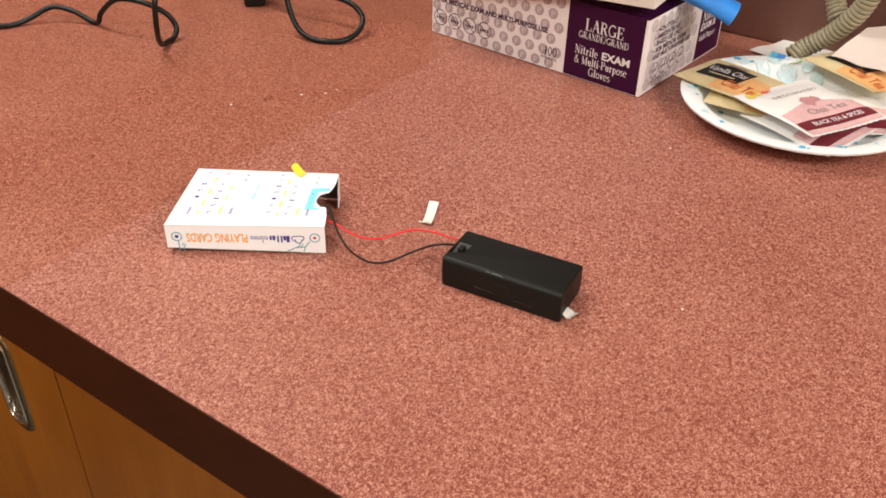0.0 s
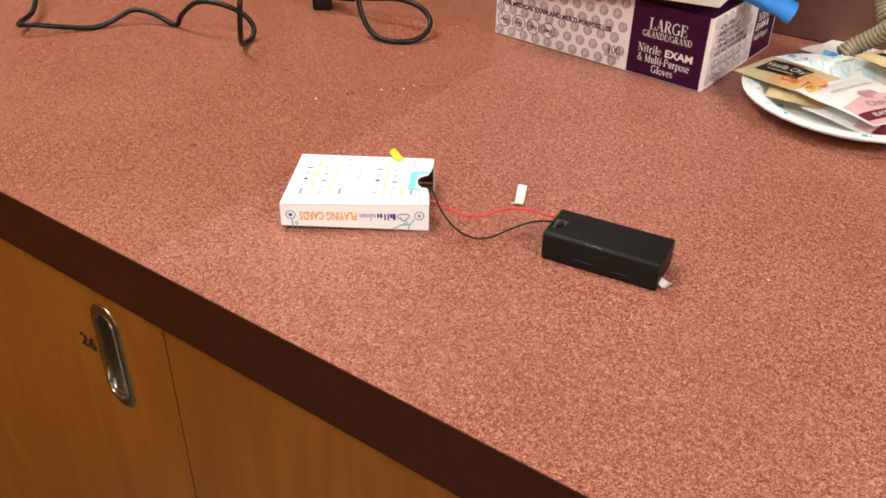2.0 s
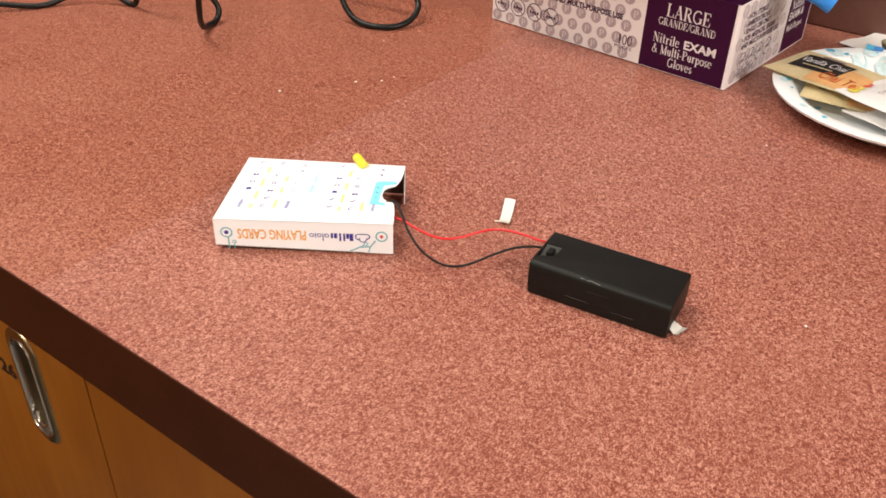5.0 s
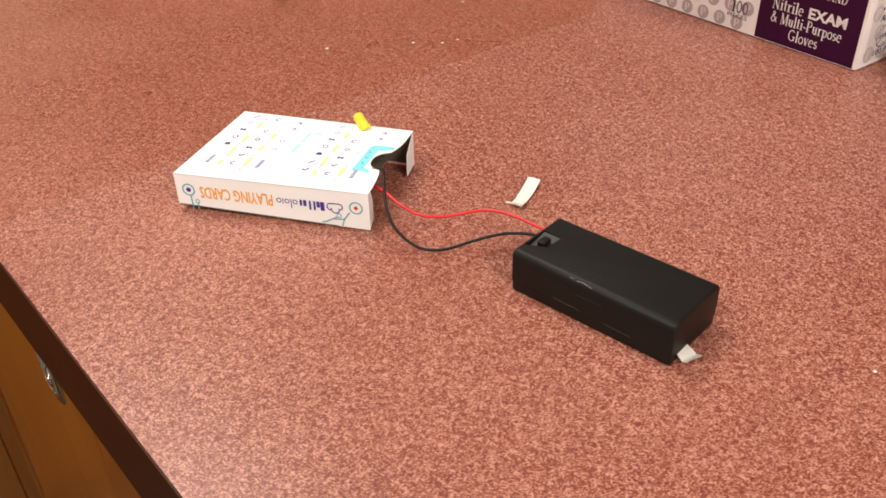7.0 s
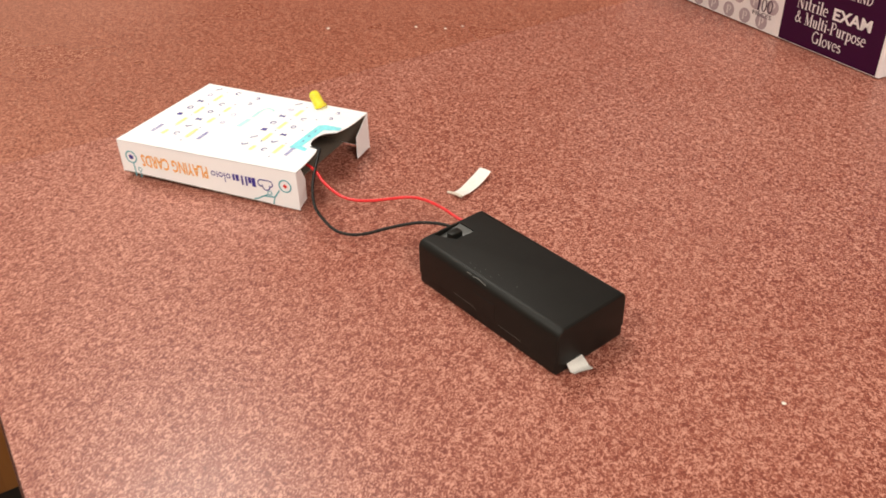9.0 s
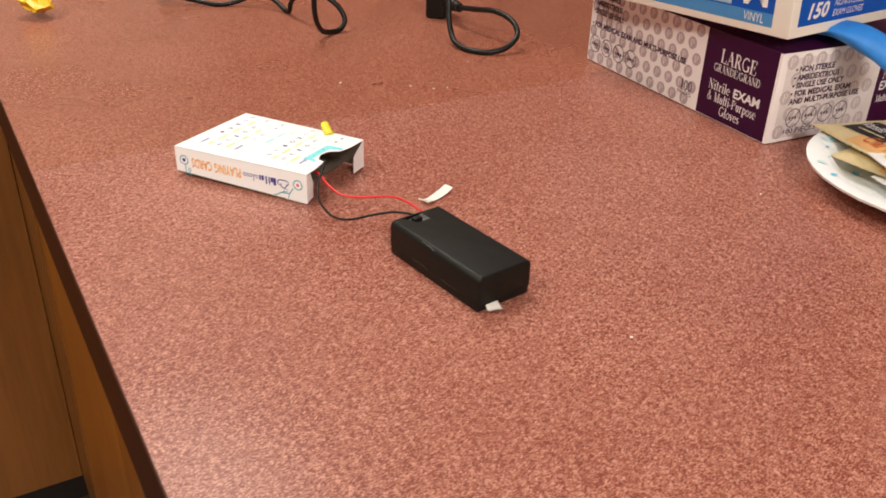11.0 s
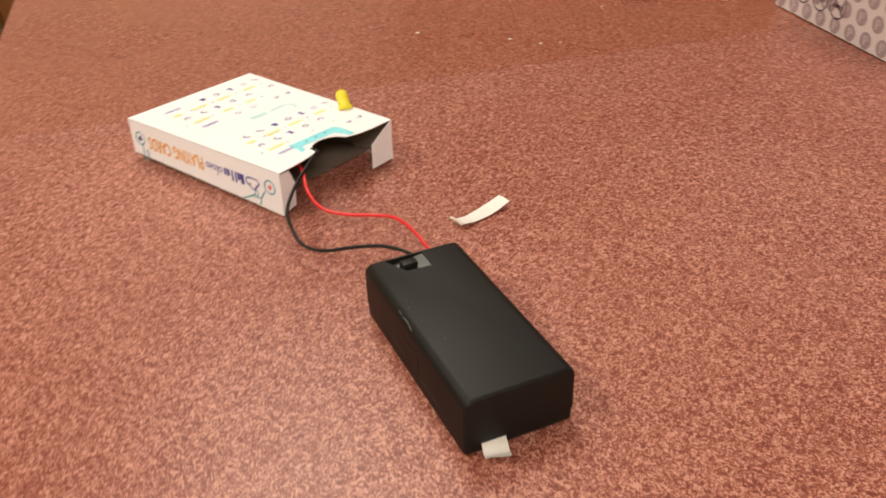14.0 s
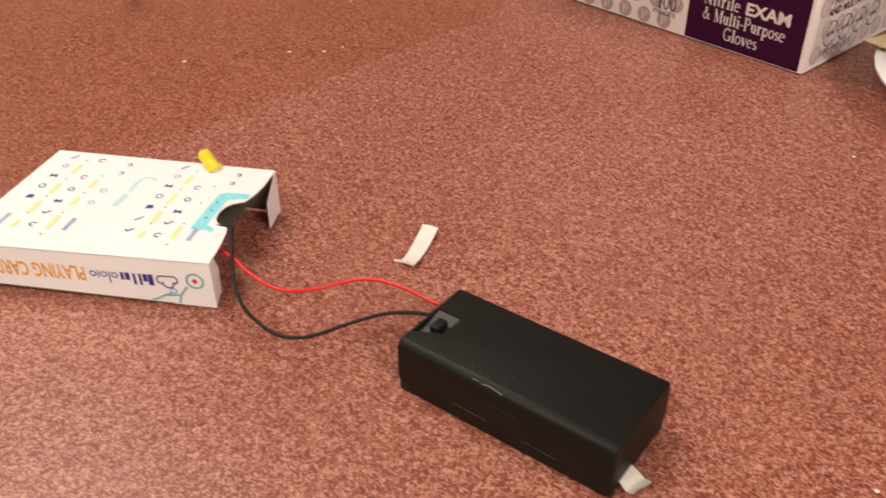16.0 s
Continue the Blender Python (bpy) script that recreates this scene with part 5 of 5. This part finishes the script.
# ---- black cables at the back ----
def cable_a():
    pts = [(-0.930, 0.470, 0.0035), (-0.895, 0.440, 0.012), (-0.850, 0.412, 0.016), (-0.818, 0.385, 0.010), (-0.805, 0.364, 0.0085), (-0.795, 0.3560, 0.0095), (-0.783, 0.3620, 0.0105), (-0.7735, 0.3800, 0.0060),
           (-0.7560, 0.4030, 0.0024), (-0.7500, 0.4210, 0.0045), (-0.7406, 0.4411, 0.0125), (-0.7230, 0.4510, 0.0100), (-0.7000, 0.4570, 0.0024), (-0.6885, 0.4570, 0.0150), (-0.6680, 0.4600, 0.0300), (-0.6450, 0.4680, 0.0310),
           (-0.6270, 0.4780, 0.0225), (-0.6195, 0.4820, 0.0110), (-0.6160, 0.4760, 0.0035), (-0.6130, 0.4660, 0.0026), (-0.6060, 0.4540, 0.0060), (-0.5985, 0.4460, 0.0150), (-0.5920, 0.4410, 0.0270),
           (-0.5890, 0.4400, 0.0420), (-0.5950, 0.4480, 0.0560), (-0.6400, 0.4950, 0.0660), (-0.7000, 0.5500, 0.0500), (-0.7600, 0.6100, 0.0200), (-0.8200, 0.6800, 0.0035)]
    th = thing("black_cable", pose(*pts[0]), "kinked black power cable lying on the worktop", "cable")
    o = Vector(pts[0])
    part("sheath", tube([p - o for p in smooth_line(pts, 9)], 0.0024, 12), RUBBER, th, "", 60)


cable_a()


def cable_b():
    o = Vector((-0.628, 0.596, 0.0))
    th = thing("plug_cable", Matrix.Translation(o), "black power plug with a looped cable", "power plug")
    ang = radians(42)
    body_m = Matrix.Rotation(ang, 4, "Z")
    bm = block(-0.0165, -0.0150, 0.0, 0.0035, 0.0150, 0.040, 0.003, 3)
    bm.transform(body_m)
    part("plug_body", bm, RUBBER, th, "black moulded plug", 40)
    line = [(-0.624, 0.5935, 0.0165), (-0.611, 0.5915, 0.0170), (-0.599, 0.5895, 0.0178), (-0.588, 0.5882, 0.0182)]
    lp = smooth_line(line, 8)
    part("strain_relief", tube([p - o for p in lp], lambda t: 0.0072 - 0.0034 * t + 0.0006 * math.sin(t * 34), 14), RUBBER, th, "ribbed strain relief", 60)
    pts = [(-0.5900, 0.5884, 0.0182), (-0.5662, 0.5909, 0.0215), (-0.5375, 0.5949, 0.0255), (-0.5128, 0.5968, 0.0225), (-0.4973, 0.5928, 0.0140), (-0.4923, 0.5788, 0.0060),
           (-0.4953, 0.5628, 0.0028), (-0.5058, 0.5523, 0.0026), (-0.5188, 0.5483, 0.0030), (-0.5308, 0.5478, 0.0060), (-0.5418, 0.5503, 0.0135), (-0.5498, 0.5528, 0.0260),
           (-0.5565, 0.5575, 0.0400), (-0.5753, 0.5733, 0.0580), (-0.6400, 0.6400, 0.0620), (-0.7200, 0.7200, 0.0300), (-0.7900, 0.7900, 0.0035)]
    part("cable", tube([p - o for p in smooth_line(pts, 9)], 0.0025, 12), RUBBER, th, "black round cable", 60)


cable_b()


# ---- far small things ----
def yellow_scrap():
    th = thing("yellow_glove_scrap", pose(-0.772, 0.243, 0, 0, 0, 20), "crumpled bright yellow rubber scrap", "rubber scrap")
    bm = bmesh.new()
    n, sides = 12, 22
    rings = []
    for i in range(n + 1):
        t = i / n
        ringv = []
        for k in range(sides):
            a = 2 * math.pi * k / sides
            r = (0.008 + 0.005 * t) * (1 + 0.22 * math.sin(5 * a + 3 * t) + 0.10 * math.sin(9 * a - 5 * t))
            ringv.append(bm.verts.new((-0.024 * t + r * 0.75 * math.cos(a) * (1 - 0.3 * t), r * math.sin(a) * 1.05, max(0.0008, 0.009 + 0.010 * t + r * 0.85 * math.cos(a) * (0.55 + 0.35 * t)))))
        rings.append(ringv)
    for a, b in zip(rings, rings[1:]):
        for k in range(sides):
            bm.faces.new((a[k], a[(k + 1) % sides], b[(k + 1) % sides], b[k]))
    bm.faces.new(rings[0])
    hollow = [bm.verts.new(v.co * 0.72 + Vector((-0.006, 0, 0.005))) for v in rings[-1]]
    for k in range(sides):
        bm.faces.new((rings[-1][k], rings[-1][(k + 1) % sides], hollow[(k + 1) % sides], hollow[k]))
    bm.faces.new(hollow)
    part("scrap", bm, YELLOW_RUBBER, th, "", 50)


yellow_scrap()


def grey_slab():
    th = thing("tablet_case", pose(-0.868, 0.315, 0, 0, 0, 28), "grey tablet with a pale top and dark edge", "tablet")
    part("case", block(-0.17, -0.02, 0.0, 0.0, 0.20, 0.0055, 0.002, 2), RUBBER, th, "dark case edge", 40)
    part("top_face", block(-0.167, -0.017, 0.0056, -0.003, 0.197, 0.0075, 0.0006, 1), SLAB_GREY, th)


grey_slab()


def crumb(x, y, r, seed):
    rnd = random.Random(seed)
    bm = bmesh.new()
    bmesh.ops.create_icosphere(bm, subdivisions=1, radius=r)
    for v in bm.verts:
        v.co = Vector((v.co.x * rnd.uniform(0.7, 1.4), v.co.y * rnd.uniform(0.7, 1.4), abs(v.co.z) * 0.6 if v.co.z > 0 else 0.0))
    ob = new("crumb", finish("crumb", bm, CRUMB))
    ob.matrix_world = pose(x, y, 0.0, 0, 0, rnd.uniform(0, 360))
    tagged(ob, "tiny pale crumb on the worktop", "crumb", "crumbs on the worktop")


for i, (x, y, r) in enumerate(((-0.4820, 0.4147, 0.0011), (-0.4517, 0.4609, 0.0011), (-0.4385, 0.4742, 0.0010), (-0.4355, 0.4850, 0.0008), (-0.4879, 0.5360, 0.0008),
                               (-0.1823, 0.5550, 0.0008), (-0.1027, 0.3837, 0.0008))):
    crumb(x, y, r, i)
